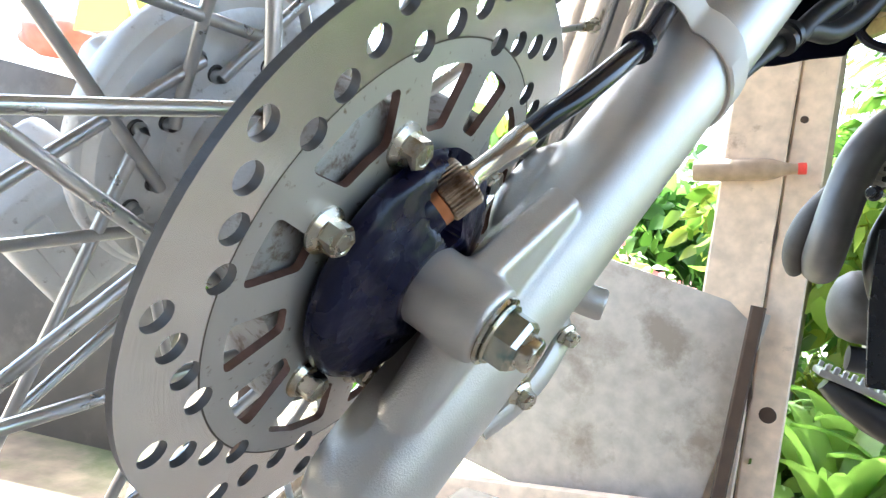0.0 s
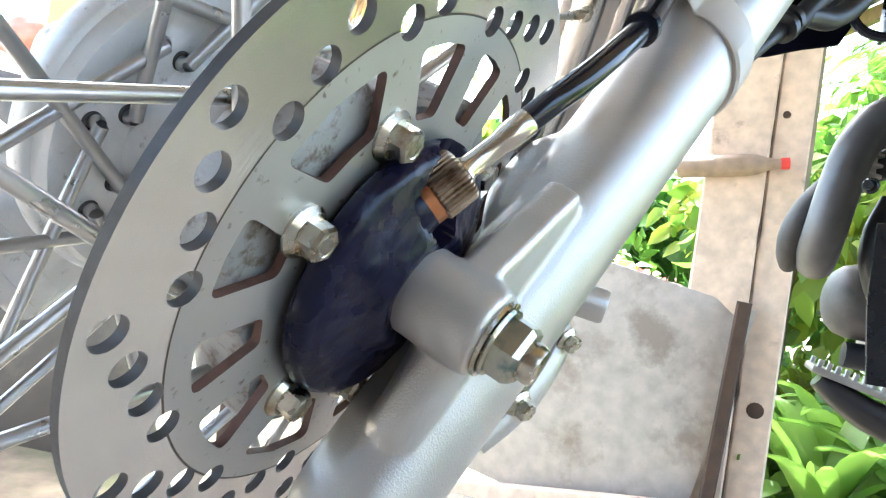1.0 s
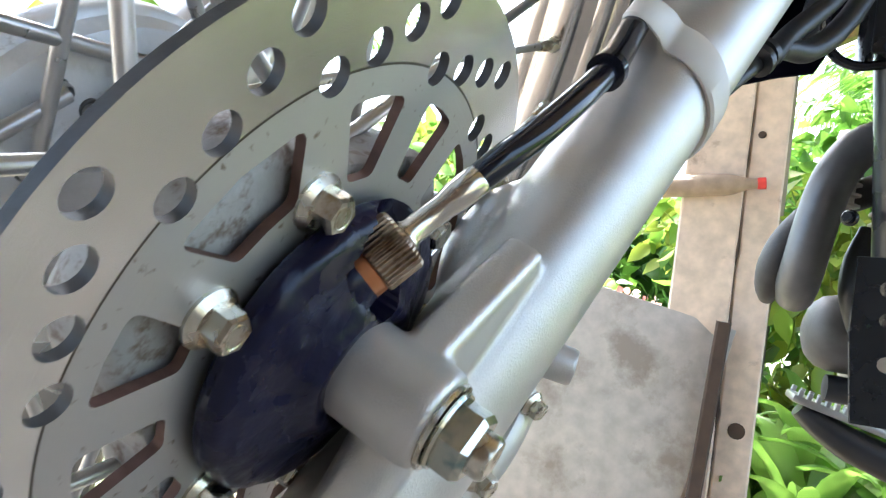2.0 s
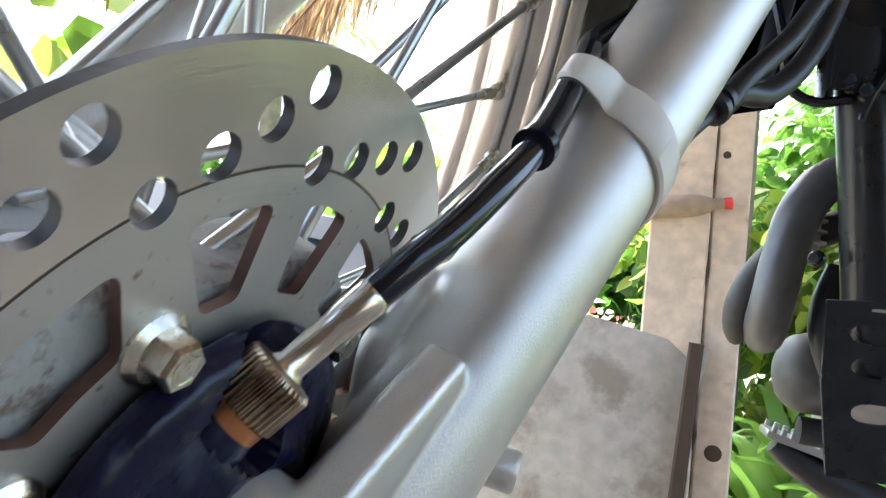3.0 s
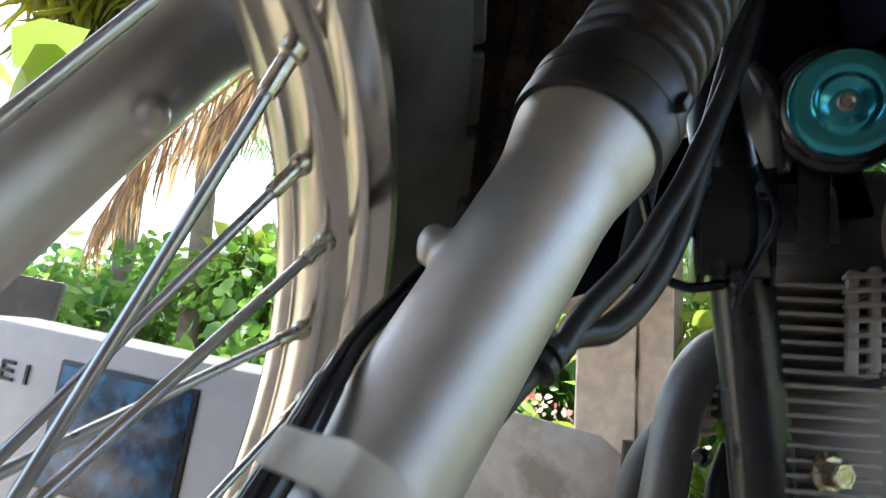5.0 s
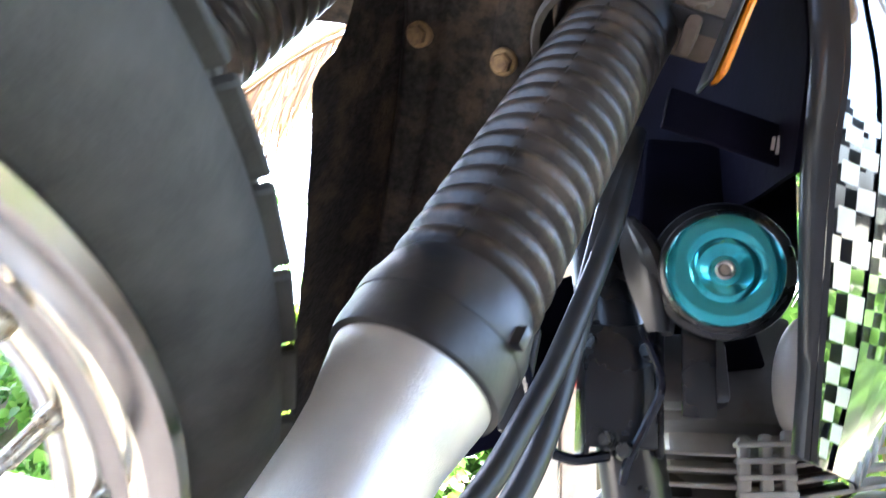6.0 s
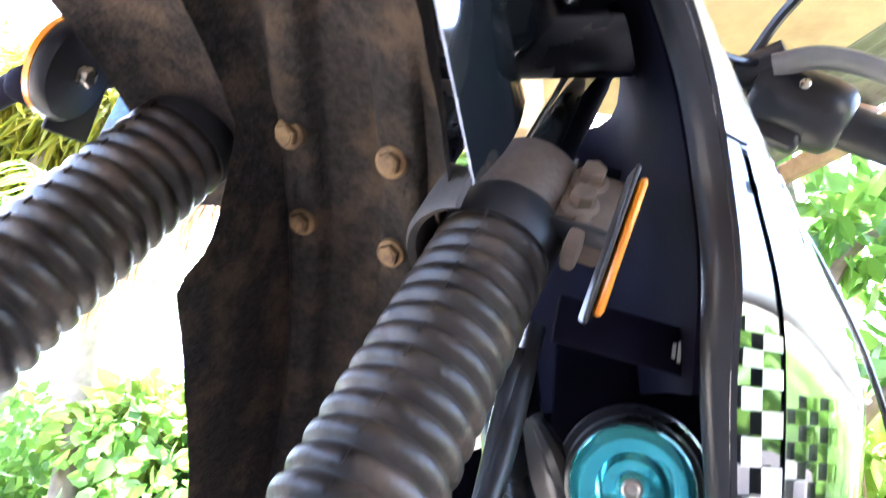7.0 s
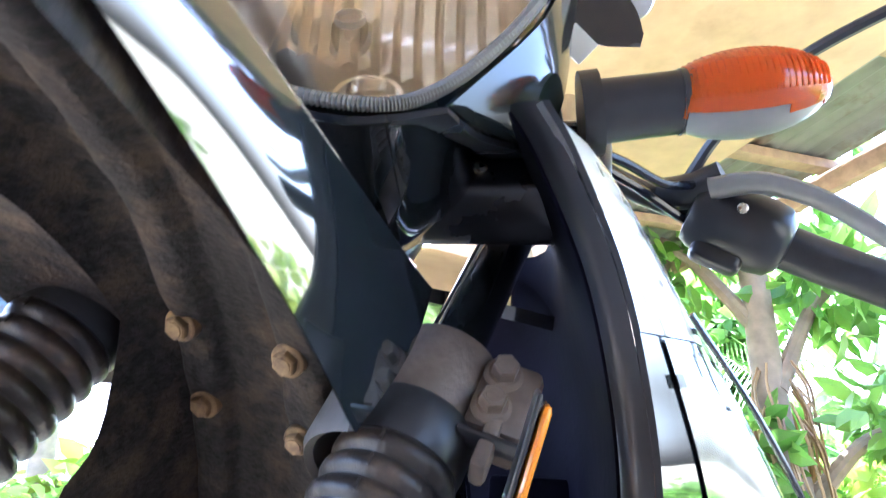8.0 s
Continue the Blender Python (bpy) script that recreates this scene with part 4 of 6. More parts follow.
chin = sheet([[(-0.105, -0.092, 0.618), (-0.060, -0.092, 0.617), (-0.016, -0.092, 0.619), (0.017, -0.092, 0.643)],
              [(-0.108, -0.062, 0.651), (-0.058, -0.062, 0.651), (-0.014, -0.062, 0.661), (0.027, -0.074, 0.658)],
              [(-0.110, -0.028, 0.670), (-0.054, -0.028, 0.680), (-0.011, -0.035, 0.692), (0.0395, -0.055, 0.6845)]], 5, 5, 0.003, HUB)[0]
part("cowl_chin", chin, FRAMEM, lamp, "glossy black underside of the headlamp cowl", 40)
cheek = sheet([[(0.0175, -0.092, 0.643), (0.0330, -0.098, 0.720), (0.0325, -0.102, 0.770), (0.0280, -0.104, 0.830)],
               [(0.0290, -0.074, 0.660), (0.0420, -0.078, 0.715), (0.0390, -0.080, 0.770), (0.0330, -0.080, 0.825)],
               [(0.0400, -0.055, 0.6850), (0.0500, -0.055, 0.7170), (0.0440, -0.055, 0.769), (0.0320, -0.055, 0.830)]], 5, 5, 0.003, HUB)[0]
part("chin_edge", tube([F(*p) for p in ((-0.110, -0.030, 0.668), (-0.054, -0.030, 0.678), (-0.011, -0.037, 0.690), (0.0395, -0.056, 0.683))], 0.0022, 10), GLOSS, lamp)
belly = sheet([[(-0.110, -0.028, 0.670), (-0.054, -0.028, 0.680), (-0.011, -0.034, 0.692), (0.0395, -0.054, 0.6845)],
               [(-0.110, -0.012, 0.690), (-0.054, -0.012, 0.700), (-0.008, -0.018, 0.712), (0.048, -0.034, 0.718)],
               [(-0.110, 0.004, 0.712), (-0.054, 0.002, 0.722), (-0.004, -0.006, 0.736), (0.056, -0.014, 0.748)]], 5, 5, 0.003, HUB)[0]
part("cowl_belly", belly, FRAMEM, lamp, "black lower back of the headlamp cowl", 40)
part("cowl_cheek", cheek, COWLP, lamp, "glossy black side of the headlamp cowl", 40)
BR = up_fork(0.000, 0.006, 0.716) @ pose(0, 0, 0, 0, -10, -12)
stay = part("lamp_bracket", box((0.176, 0.044, 0.058), BR, 0.008, None, 3), FRAMEM, bike, "glossy black lamp bracket between the fork tubes")
part("bracket_ridge", box((0.177, 0.010, 0.006), BR @ Matrix.Translation((0, -0.021, 0.029)), 0.0026, None, 3), GLOSS, stay)
part("bracket_ridge", box((0.056, 0.008, 0.009), BR @ Matrix.Translation((0.046, -0.023, 0.012)), 0.003), GLOSS, stay)
part("bracket_screw", lathe([(0.004, 0), (0.004, 0.002), (0.0025, 0.003)], BR @ Matrix.Translation((0.02, -0.0225, -0.016)) @ pose(0, 0, 0, 90, 0, 0), 12), ZINC, stay)
fairing = sheet([[(0.010, -0.058, 0.886), (0.043, -0.062, 0.893), (0.063, -0.050, 0.885), (0.0735, -0.038, 0.875)],
                 [(0.0105, -0.052, 0.879), (0.042, -0.046, 0.880), (0.060, -0.040, 0.876), (0.0735, -0.034, 0.872)],
                 [(0.011, -0.044, 0.869), (0.030, -0.034, 0.868), (0.048, -0.028, 0.867), (0.0735, -0.031, 0.8705)]], 4, 5, 0.0025, HUB)[0]
wing_plate = part("fairing_wing", fairing, GLOSS, lamp, "glossy black edge of the headlamp fairing", 50)
part("fairing_patch", box((0.022, 0.018, 0.003), up_fork(0.033, -0.030, 0.858) @ pose(0, 0, 0, -25, 10, 30), 0.0012), WHITE, wing_plate, "white panel under the fairing edge")
part("round_marker", lathe([(0.001, 0.0), (0.0155, 0.0005), (0.0172, 0.003), (0.0165, 0.006), (0.001, 0.007)], align(F(0.057, -0.054, 0.896), F(0.050, -0.075, 0.80)), 32), WHITE, wing_plate, "round white marker at the fairing edge")
part("signal_bracket", box((0.005, 0.018, 0.105), align((0.296, 0.300, 0.965), (0.303, 0.292, 0.865)) @ pose(0, 0, 0.045, 0, 0, 20), 0.002), FRAMEM, bike, "black bracket that holds the turn signal")

# turn signals
def turn_signal(root, tip, lens_len=0.078):
    """Stalk with a collar, grey body and amber lens, from root to tip."""
    root, tip = Vector(root), Vector(tip)
    d = (tip - root).normalized()
    stalk = part("signal_stalk", tube([root, root + d * 0.020, root.lerp(tip, 0.45), tip - d * lens_len * 0.9], [0.0185, 0.0180, 0.0175, 0.0185], 20, 5, flat=0.85), SATIN, bike, "black rubber turn signal stalk")
    part("stalk_collar", tube([root - d * 0.004, root + d * 0.006], 0.0225, 20, 2), RUBBER, stalk)
    m = align(tip - d * lens_len * 0.5, tip)
    body = bmesh.new()
    bmesh.ops.create_uvsphere(body, u_segments=28, v_segments=16, radius=1.0)
    bmesh.ops.scale(body, vec=(0.0225, 0.0225, lens_len * 0.54), verts=body.verts)
    up = (m.inverted().to_3x3() @ Vector((0, -0.78, 0.62))).normalized()
    lens = body.copy()
    low = [v for v in body.verts if v.co.dot(up) > 0.002]
    bmesh.ops.delete(body, geom=low, context="VERTS")
    bmesh.ops.delete(lens, geom=[v for v in lens.verts if v.co.dot(up) < -0.0045], context="VERTS")
    bmesh.ops.scale(lens, vec=(1.03, 1.03, 1.02), verts=lens.verts)
    bmesh.ops.solidify(body, geom=list(body.faces), thickness=0.0015)
    bmesh.ops.solidify(lens, geom=list(lens.faces), thickness=0.0015)
    body.transform(m), lens.transform(m)
    part("signal_body", body, SIGNALG, stalk, "grey turn signal body")
    part("signal_lens", lens, AMBER, stalk, "ribbed amber turn signal lens")
    ribs = bmesh.new()
    side = up.cross(Vector((0, 0, 1))).normalized()
    for i in range(25):
        z = (i - 12) * lens_len * 0.040
        s_ = math.sqrt(max(0, 1 - (z / (lens_len * 0.56)) ** 2)) * 0.0230
        arc = [m @ (Vector((0, 0, z)) + s_ * (up * math.cos(t) + side * math.sin(t))) for t in (-1.2, -0.6, 0, 0.6, 1.2)]
        tube(arc, 0.0007, 5, 3, ribs)
    part("lens_ribs", ribs, AMBER, stalk)
    part("signal_reflector", lathe([(0.002, 0), (0.012, 0.004), (0.016, 0.012)], m @ Matrix.Translation((0, 0, -0.010)) @ align((0, 0, 0), up), 20), ORANGE, stalk)
    part("signal_screw", lathe([(0.003, 0), (0.003, 0.0015), (0.002, 0.002)], align(m @ (-up * 0.0205 + Vector((0, 0, 0.012))), m @ (-up * 0.03 + Vector((0, 0, 0.012)))), 12), ZINC, stalk)


turn_signal((0.316, 0.292, 0.941), (0.432, 0.289, 0.943))

# handlebar with switch gear, lever and grip
bar = part("handlebar", tube([(0.20, 0.46, 1.075), (0.30, 0.50, 1.060), (0.376, 0.55, 1.028), (0.45, 0.560, 0.990), (0.53, 0.555, 0.945), (0.60, 0.545, 0.905)], 0.011, 16), SATIN, bike, "black handlebar")
POD = align((0.468, 0.548, 0.975), (0.53, 0.545, 0.936))
pod = lathe([(0.016, -0.044), (0.028, -0.042), (0.0325, -0.034), (0.0335, 0.018), (0.0310, 0.032), (0.0250, 0.038), (0.0215, 0.040)], POD, 28)
box((0.022, 0.036, 0.044), POD @ Matrix.Translation((0, -0.026, -0.008)), 0.007, pod, 3)
pod = part("switch_pod", pod, SATIN, bar, "black switch housing on the handlebar")
part("pod_screw", lathe([(0.0045, 0), (0.0045, 0.002), (0.003, 0.003)], align((0.462, 0.514, 0.978), (0.455, 0.48, 0.970)), 12), ZINC, bar)
part("grip", tube([(0.500, 0.552, 0.957), (0.55, 0.551, 0.928), (0.64, 0.545, 0.878)], [0.0195, 0.0190, 0.0195], 20, 5), RUBBER, bar, "black rubber handlebar grip")
part("lever_perch", tube([(0.405, 0.545, 1.012), (0.430, 0.535, 1.008), (0.455, 0.520, 1.012)], [0.014, 0.016, 0.014], 14, 4), SATIN, bar)
part("clutch_lever", tube([(0.440, 0.515, 0.998), (0.475, 0.500, 0.993), (0.520, 0.495, 0.968), (0.580, 0.500, 0.918), (0.640, 0.505, 0.898)], [0.013, 0.012, 0.0105, 0.009, 0.008], 12, 6, flat=0.6), SIGNALG, bar, "dusty grey clutch lever")
part("lever_wire", tube([(0.44, 0.53, 1.01), (0.40, 0.50, 1.00), (0.36, 0.47, 1.01), (0.30, 0.45, 1.03)], 0.004, 8), CABLE, bar)
part("switch_wire", tube([(0.45, 0.545, 0.975), (0.42, 0.54, 0.985), (0.38, 0.52, 1.01), (0.33, 0.49, 1.03)], 0.0045, 8), CABLE, bar)
part("mirror_stem", tube([(0.43, 0.53, 1.02), (0.455, 0.50, 1.045), (0.50, 0.44, 1.065), (0.58, 0.40, 1.085)], 0.005, 8), SATIN, bar)

# left-hand end of the handlebar with its switch gear
POD_L = align((-0.245, 0.590, 1.135), (-0.420, 0.640, 1.125))
lbar = part("handlebar_end", tube([(-0.10, 0.52, 1.16), (-0.20, 0.57, 1.145), (-0.36, 0.620, 1.128), (-0.47, 0.66, 1.122)], [0.011, 0.011, 0.017, 0.018], 14), HIDDEN, bike, "black rubber grip of the handlebar")
lpod = lathe([(0.016, 0.0), (0.036, 0.003), (0.041, 0.012), (0.042, 0.060), (0.038, 0.072), (0.024, 0.076)], POD_L, 28)
box((0.050, 0.040, 0.048), POD_L @ Matrix.Translation((0.012, -0.024, 0.105)), 0.014, lpod, 3)
part("switch_pod", lpod, HIDDEN, lbar, "black switch housing on the handlebar")
part("switch_wire", tube([(-0.235, 0.575, 1.10), (-0.275, 0.565, 1.078), (-0.325, 0.575, 1.082), (-0.345, 0.60, 1.105)], 0.0030, 8), SIGNALG, lbar, "grey switch wire")
part("blue_strip", box((0.020, 0.004, 0.050), pose(0.004, 0.300, 0.872, 10, 28, 0), 0.0015), BLUEP, bike, "blue plastic strip behind the fork")

# tank shroud: front lip, glossy black and white side with a chequered band
FRONT = [(0.308, 0.345, 0.560), (0.313, 0.332, 0.62), (0.317, 0.308, 0.70), (0.322, 0.292, 0.75), (0.323, 0.288, 0.795), (0.316, 0.268, 0.845), (0.299, 0.238, 0.888), (0.288, 0.222, 0.905)]
MIDL = [(0.352, 0.410, 0.545), (0.385, 0.405, 0.61), (0.405, 0.392, 0.70), (0.398, 0.380, 0.75), (0.378, 0.357, 0.80), (0.356, 0.338, 0.85), (0.335, 0.320, 0.895), (0.318, 0.305, 0.918)]
BACK = [(0.390, 0.560, 0.52), (0.425, 0.550, 0.60), (0.450, 0.535, 0.70), (0.445, 0.53, 0.76), (0.425, 0.52, 0.81), (0.395, 0.505, 0.87), (0.360, 0.49, 0.92), (0.335, 0.48, 0.945)]


sb, grid = sheet([FRONT, MIDL, BACK], 8, 8, 0.003)
shroud = part("tank_shroud", sb, GLOSS, bike, "glossy black tank shroud with a chequered band", 60)
lipc = smooth_path(FRONT, 8)
lip = bmesh.new()
rings = []
for i, c in enumerate(lipc):
    w = 0.0055 + 0.0075 * min(1, max(0, (c.z - 0.60) / 0.14))
    rings.append([lip.verts.new(c + Vector(o)) for o in ((0.003, 0.0, 0), (-w * 0.5, 0.0002, 0.001), (-w, 0.005, 0.003), (-w, 0.011, 0.003), (0.000, 0.008, 0))])
for a, c in zip(rings, rings[1:]):
    for i in range(5):
        lip.faces.new((a[i], a[(i + 1) % 5], c[(i + 1) % 5], c[i]))
lip.faces.new(rings[0])
lip.faces.new(rings[-1])
part("shroud_lip", lip, SATIN, shroud, "satin black front lip of the shroud", 55)


def patch(i0, i1, j0, j1, lift=0.0022):
    """Four corners of the sheet lifted off it as one thin decal piece."""
    def at(i, j):
        a, c = int(min(i, len(grid) - 2)), int(min(j, len(grid[0]) - 2))
        u, w = i - a, j - c
        p = grid[a][c].lerp(grid[a + 1][c], u)
        q = grid[a][c + 1].lerp(grid[a + 1][c + 1], u)
        return p.lerp(q, w)
    b = bmesh.new()
    steps = max(3, int(max(i1 - i0, j1 - j0)))
    vs = [[at(i0 + (i1 - i0) * s / steps, j0 + (j1 - j0) * t / steps) for t in range(steps + 1)] for s in range(steps + 1)]
    n = (vs[0][-1] - vs[0][0]).cross(vs[-1][0] - vs[0][0]).normalized()
    n = n if n.x > 0 else -n
    top = [[b.verts.new(p + n * lift) for p in r] for r in vs]
    for r0, r1 in zip(top, top[1:]):
        for j in range(steps):
            b.faces.new((r0[j], r0[j + 1], r1[j + 1], r1[j]))
    return b


band = part("silver_band", patch(0, 36, 2.6, 13.0, 0.0016), SILVERP, shroud, "silver decal on the shroud side")
part("white_band", patch(36.1, 54, 0.4, 13.0, 0.0016), WHITE, shroud, "white decal on the shroud side")
for i, j, h, w in ((31, 6.4, 0.5, 1.6), (32.5, 2.5, 1.0, 0.6), (33.4, 5.2, 1.8, 0.35), (34.5, 7.5, 0.7, 1.2), (36, 3.0, 1.6, 0.3), (36.6, 5.8, 0.6, 1.0), (38, 2.0, 1.4, 0.35), (38.5, 8.4, 1.4, 0.5), (40, 4.6, 0.8, 0.7), (41, 6.6, 1.6, 0.3), (43, 3.0, 1.4, 0.3), (44, 5.2, 0.5, 1.2), (46, 4.0, 0.9, 0.4), (47.5, 2.4, 1.4, 0.3), (49, 3.6, 0.5, 0.9)):
    part("decal_chip", patch(i, i + h, j, j + w, 0.0030), GLOSS, shroud)
for r in range(17):
    for c in range(2):
        if (r + c) % 2 == 0:
            part("chequer", patch(0.6 + r * 1.25, 0.6 + (r + 1) * 1.25, 0.25 + c * 1.05, 0.25 + (c + 1) * 1.05, 0.0030), WHITE, shroud)
seam = tube([Vector(p) + Vector((0.002, 0, 0)) for p in ((0.428, 0.47, 0.56), (0.446, 0.46, 0.64), (0.440, 0.45, 0.72), (0.415, 0.43, 0.79), (0.375, 0.40, 0.86))], 0.0022, 8, 6)
part("shroud_seam", seam, GLOSS, shroud)
for r in range(9, 20):
    for c in range(4):
        if (r + c) % 2 == 0:
            part("small_chequer", patch(0.6 + r * 0.8, 0.6 + (r + 1) * 0.8, 2.9 + c * 0.6, 2.9 + (c + 1) * 0.6, 0.0036), GLOSS, shroud)

# ---------------------------------------------------------------- frame, horn, engine
tubeb = tube([(0.205, 0.47, 0.80), (0.212, 0.445, 0.70), (0.222, 0.432, 0.62), (0.236, 0.440, 0.51), (0.247, 0.450, 0.41), (0.252, 0.460, 0.36)], 0.0215, 20)
down = part("frame_tube", tubeb, FRAMEM, bike, "black painted frame down tube")
br = box((0.044, 0.004, 0.075), pose(0.222, 0.408, 0.598, 0, 0, 8), 0.0015)
box((0.004, 0.035, 0.085), pose(0.200, 0.424, 0.598, 0, 2, 8), 0.0015, br)
box((0.004, 0.035, 0.085), pose(0.245, 0.430, 0.598, 0, 2, 8), 0.0015, br)
part("frame_bracket", br, FRAMEM, down)
for x, z in ((0.205, 0.625), (0.240, 0.620), (0.214, 0.566), (0.225, 0.560)):
    flange_bolt("bracket_bolt", align((x, 0.409, z), (x - 0.01, 0.38, z)), FRAMEM, down, 0.009)
part("wiring", tube([(0.235, 0.40, 0.635), (0.245, 0.395, 0.60), (0.236, 0.402, 0.575), (0.226, 0.405, 0.555), (0.222, 0.41, 0.54)], 0.0028, 8), CABLE, down)
part("front_wire", tube([(0.228, 0.39, 0.70), (0.240, 0.38, 0.675), (0.247, 0.39, 0.648), (0.250, 0.40, 0.630)], [0.004, 0.008, 0.008, 0.004], 10), SATIN, down)
slots = [rounded([(x0, y0), (x0 + 0.032, y0), (x0 + 0.032, y0 + 0.015), (x0, y0 + 0.015)], 2) for x0, y0 in ((0.018, -0.030), (0.021, -0.054), (0.024, -0.088))]
lower_plate = plate([(0.0, 0.0), (0.062, 0.004), (0.066, -0.06), (0.058, -0.13), (0.012, -0.13), (0.002, -0.06)], slots, 0.004, pose(0.212, 0.425, 0.410, 96, 0, 6))
eng_plate = part("engine_mount_plate", lower_plate, FRAMEM, bike, "black slotted engine guard plate", 20)
for x, z, s_ in ((0.205, 0.440, 0.008), (0.282, 0.438, 0.016), (0.286, 0.412, 0.013), (0.288, 0.392, 0.013)):
    flange_bolt("mount_bolt", align((x, 0.435, z), (x + (0.02 if x > 0.25 else -0.02), 0.40, z)), ZINC if x > 0.25 else FRAMEM, eng_plate, s_)

# horn: black body and rim, teal domed cap with a raised ring and centre screw
HM = align((0.2770, 0.3640, 0.6620), (0.2640, 0.2640, 0.6440)) @ Matrix.Scale(0.82, 4)
horn = part("horn", lathe([(0.020, -0.040), (0.042, -0.037), (0.0485, -0.030), (0.0500, -0.020), (0.0485, -0.013), (0.0440, -0.010), (0.0430, -0.004), (0.0425, 0.0), (0.0400, 0.002)], HM, 48), FRAMEM, bike, "round horn with a teal anodised cap")
part("horn_cap", lathe([(0.0395, 0.0), (0.0395, 0.004), (0.0380, 0.0075), (0.0330, 0.0090), (0.0260, 0.0085), (0.0225, 0.0070), (0.0205, 0.0085), (0.0180, 0.0095), (0.0140, 0.0080), (0.0100, 0.0060), (0.0070, 0.0065), (0.002, 0.0066)], HM, 64), HORNM, horn, "teal anodised horn cap")
part("horn_screw", lathe([(0.0066, 0.006), (0.0066, 0.0095), (0.0050, 0.0105), (0.0036, 0.0092), (0.001, 0.0092)], HM, 20), LEVERM, horn)
part("horn_bracket", box((0.020, 0.004, 0.060), pose(0.268, 0.402, 0.610, 10, 0, 0), 0.001), FRAMEM, horn)

# engine: finned cylinder, head, crankcase, carburettor side
eng = part("engine_cylinder", box((0.110, 0.09, 0.24), pose(0.318, 0.545, 0.47, -8, 0, 0), 0.01), ENGINE, bike, "dull finned engine cylinder")
for i in range(17):
    z = 0.402 + 0.0096 * i
    part("cooling_fin", box((0.072, 0.110, 0.0030), pose(0.274, 0.485, z, -4, 0, 3), 0.0012), ENGINE, eng)
    if i > 8:
        part("cooling_fin", box((0.090, 0.110, 0.0030), pose(0.362, 0.482, z + 0.012, -4, -13, -4), 0.0012), ENGINE, eng)
for i in range(7):
    part("fin_tie", box((0.034, 0.012, 0.0035), pose(0.309, 0.428, 0.508 + 0.0098 * i, -4, -4, 0), 0.001), ENGINE, eng)
for x in (0.296, 0.309, 0.322):
    part("fin_post", box((0.0070, 0.009, 0.070), pose(x, 0.428, 0.538 + (x - 0.309) * 0.2, -4, 3, 0), 0.002), ENGINE, eng)
head = box((0.110, 0.10, 0.085), pose(0.298, 0.535, 0.612, -8, 0, 4), 0.012)
box((0.055, 0.03, 0.050), pose(0.270, 0.465, 0.612, -8, 0, 4), 0.008, head)
part("cylinder_head", head, EXHAUST, bike, "brown-grey cylinder head")
capb = bmesh.new()
bmesh.ops.create_uvsphere(capb, u_segments=24, v_segments=14, radius=1.0)
capb.transform(pose(0.344, 0.455, 0.610, 0, 8, 0) @ Matrix.Diagonal((0.019, 0.020, 0.042, 1)))
part("white_cap", capb, WHITEP, bike, "white rounded plastic cap beside the engine", 80)
part("rubber_flap", sheet([[(0.222, 0.395, 0.700), (0.226, 0.392, 0.665), (0.238, 0.392, 0.630)], [(0.230, 0.385, 0.698), (0.240, 0.378, 0.662), (0.246, 0.388, 0.630)], [(0.236, 0.392, 0.694), (0.250, 0.390, 0.660), (0.250, 0.395, 0.630)]], 5, 6, 0.002)[0], SATIN, bike, "black rubber flap", 60)
case = lathe([(0.03, -0.06), (0.075, -0.055), (0.085, 0.0), (0.08, 0.05), (0.05, 0.065)], align((0.30, 0.60, 0.36), (0.40, 0.60, 0.36)), 40)
part("crankcase", case, ENGINE, bike, "grey crankcase")
SM = align((0.200, 0.573, 0.345), (0.300, 0.588, 0.342))
motor = part("starter_motor", lathe([(0.004, 0.0), (0.016, 0.0012), (0.027, 0.0060), (0.0340, 0.0140), (0.0370, 0.0250), (0.0374, 0.048), (0.035, 0.050)], SM, 40), MOTORG, bike, "round grey starter motor")
part("motor_barrel", lathe([(0.030, 0.044), (0.0362, 0.0445), (0.0364, 0.095), (0.030, 0.096)], SM, 40), ENGINE, motor, "dull alloy barrel")
part("motor_terminal", lathe([(0.004, 0.0), (0.0125, 0.001), (0.0130, 0.006), (0.0130, 0.045), (0.009, 0.048)], align((0.222, 0.57, 0.292), (0.290, 0.575, 0.290)), 20), SATIN, motor)
bellows = part("cable_bellows", lathe([(0.012, 0), (0.0135, 0.002), (0.0135, 0.056), (0.012, 0.058)], align((0.207, 0.52, 0.446), (0.207, 0.52, 0.6)), 20), WHITEP, bike, "white ribbed rubber bellows")
for i in range(6):
    part("bellows_rib", lathe([(0.0138, 0), (0.0185, 0.0015), (0.0185, 0.0035), (0.0138, 0.005)], align((0.207, 0.52, 0.448 + i * 0.0095), (0.207, 0.52, 0.6)), 20), WHITEP, bellows)
PEG_M = Matrix.Translation((0.292, 0.790, 0.236)) @ pose(0, 0, 0, 0, 14, 4)
peg = part("foot_peg", box((0.150, 0.050, 0.010), PEG_M, 0.003), LEVERM, bike, "serrated alloy foot peg over a black base")
teeth = bmesh.new()
for i in range(14):
    for y in (-0.022, 0.022):
        box((0.006, 0.005, 0.009), PEG_M @ Matrix.Translation((-0.068 + 0.0105 * i, y, 0.008)), 0.001, teeth, 1)
tagged(part("peg_teeth", teeth, LEVERM, peg), kind="stuff")
part("peg_base", tube([PEG_M @ Vector(p) for p in ((-0.060, 0, -0.012), (-0.035, 0, -0.020), (0.010, 0, -0.030), (0.075, 0, -0.034))], [0.014, 0.022, 0.028, 0.030], 20, 6, flat=0.75), SATIN, peg, "black rubber base")
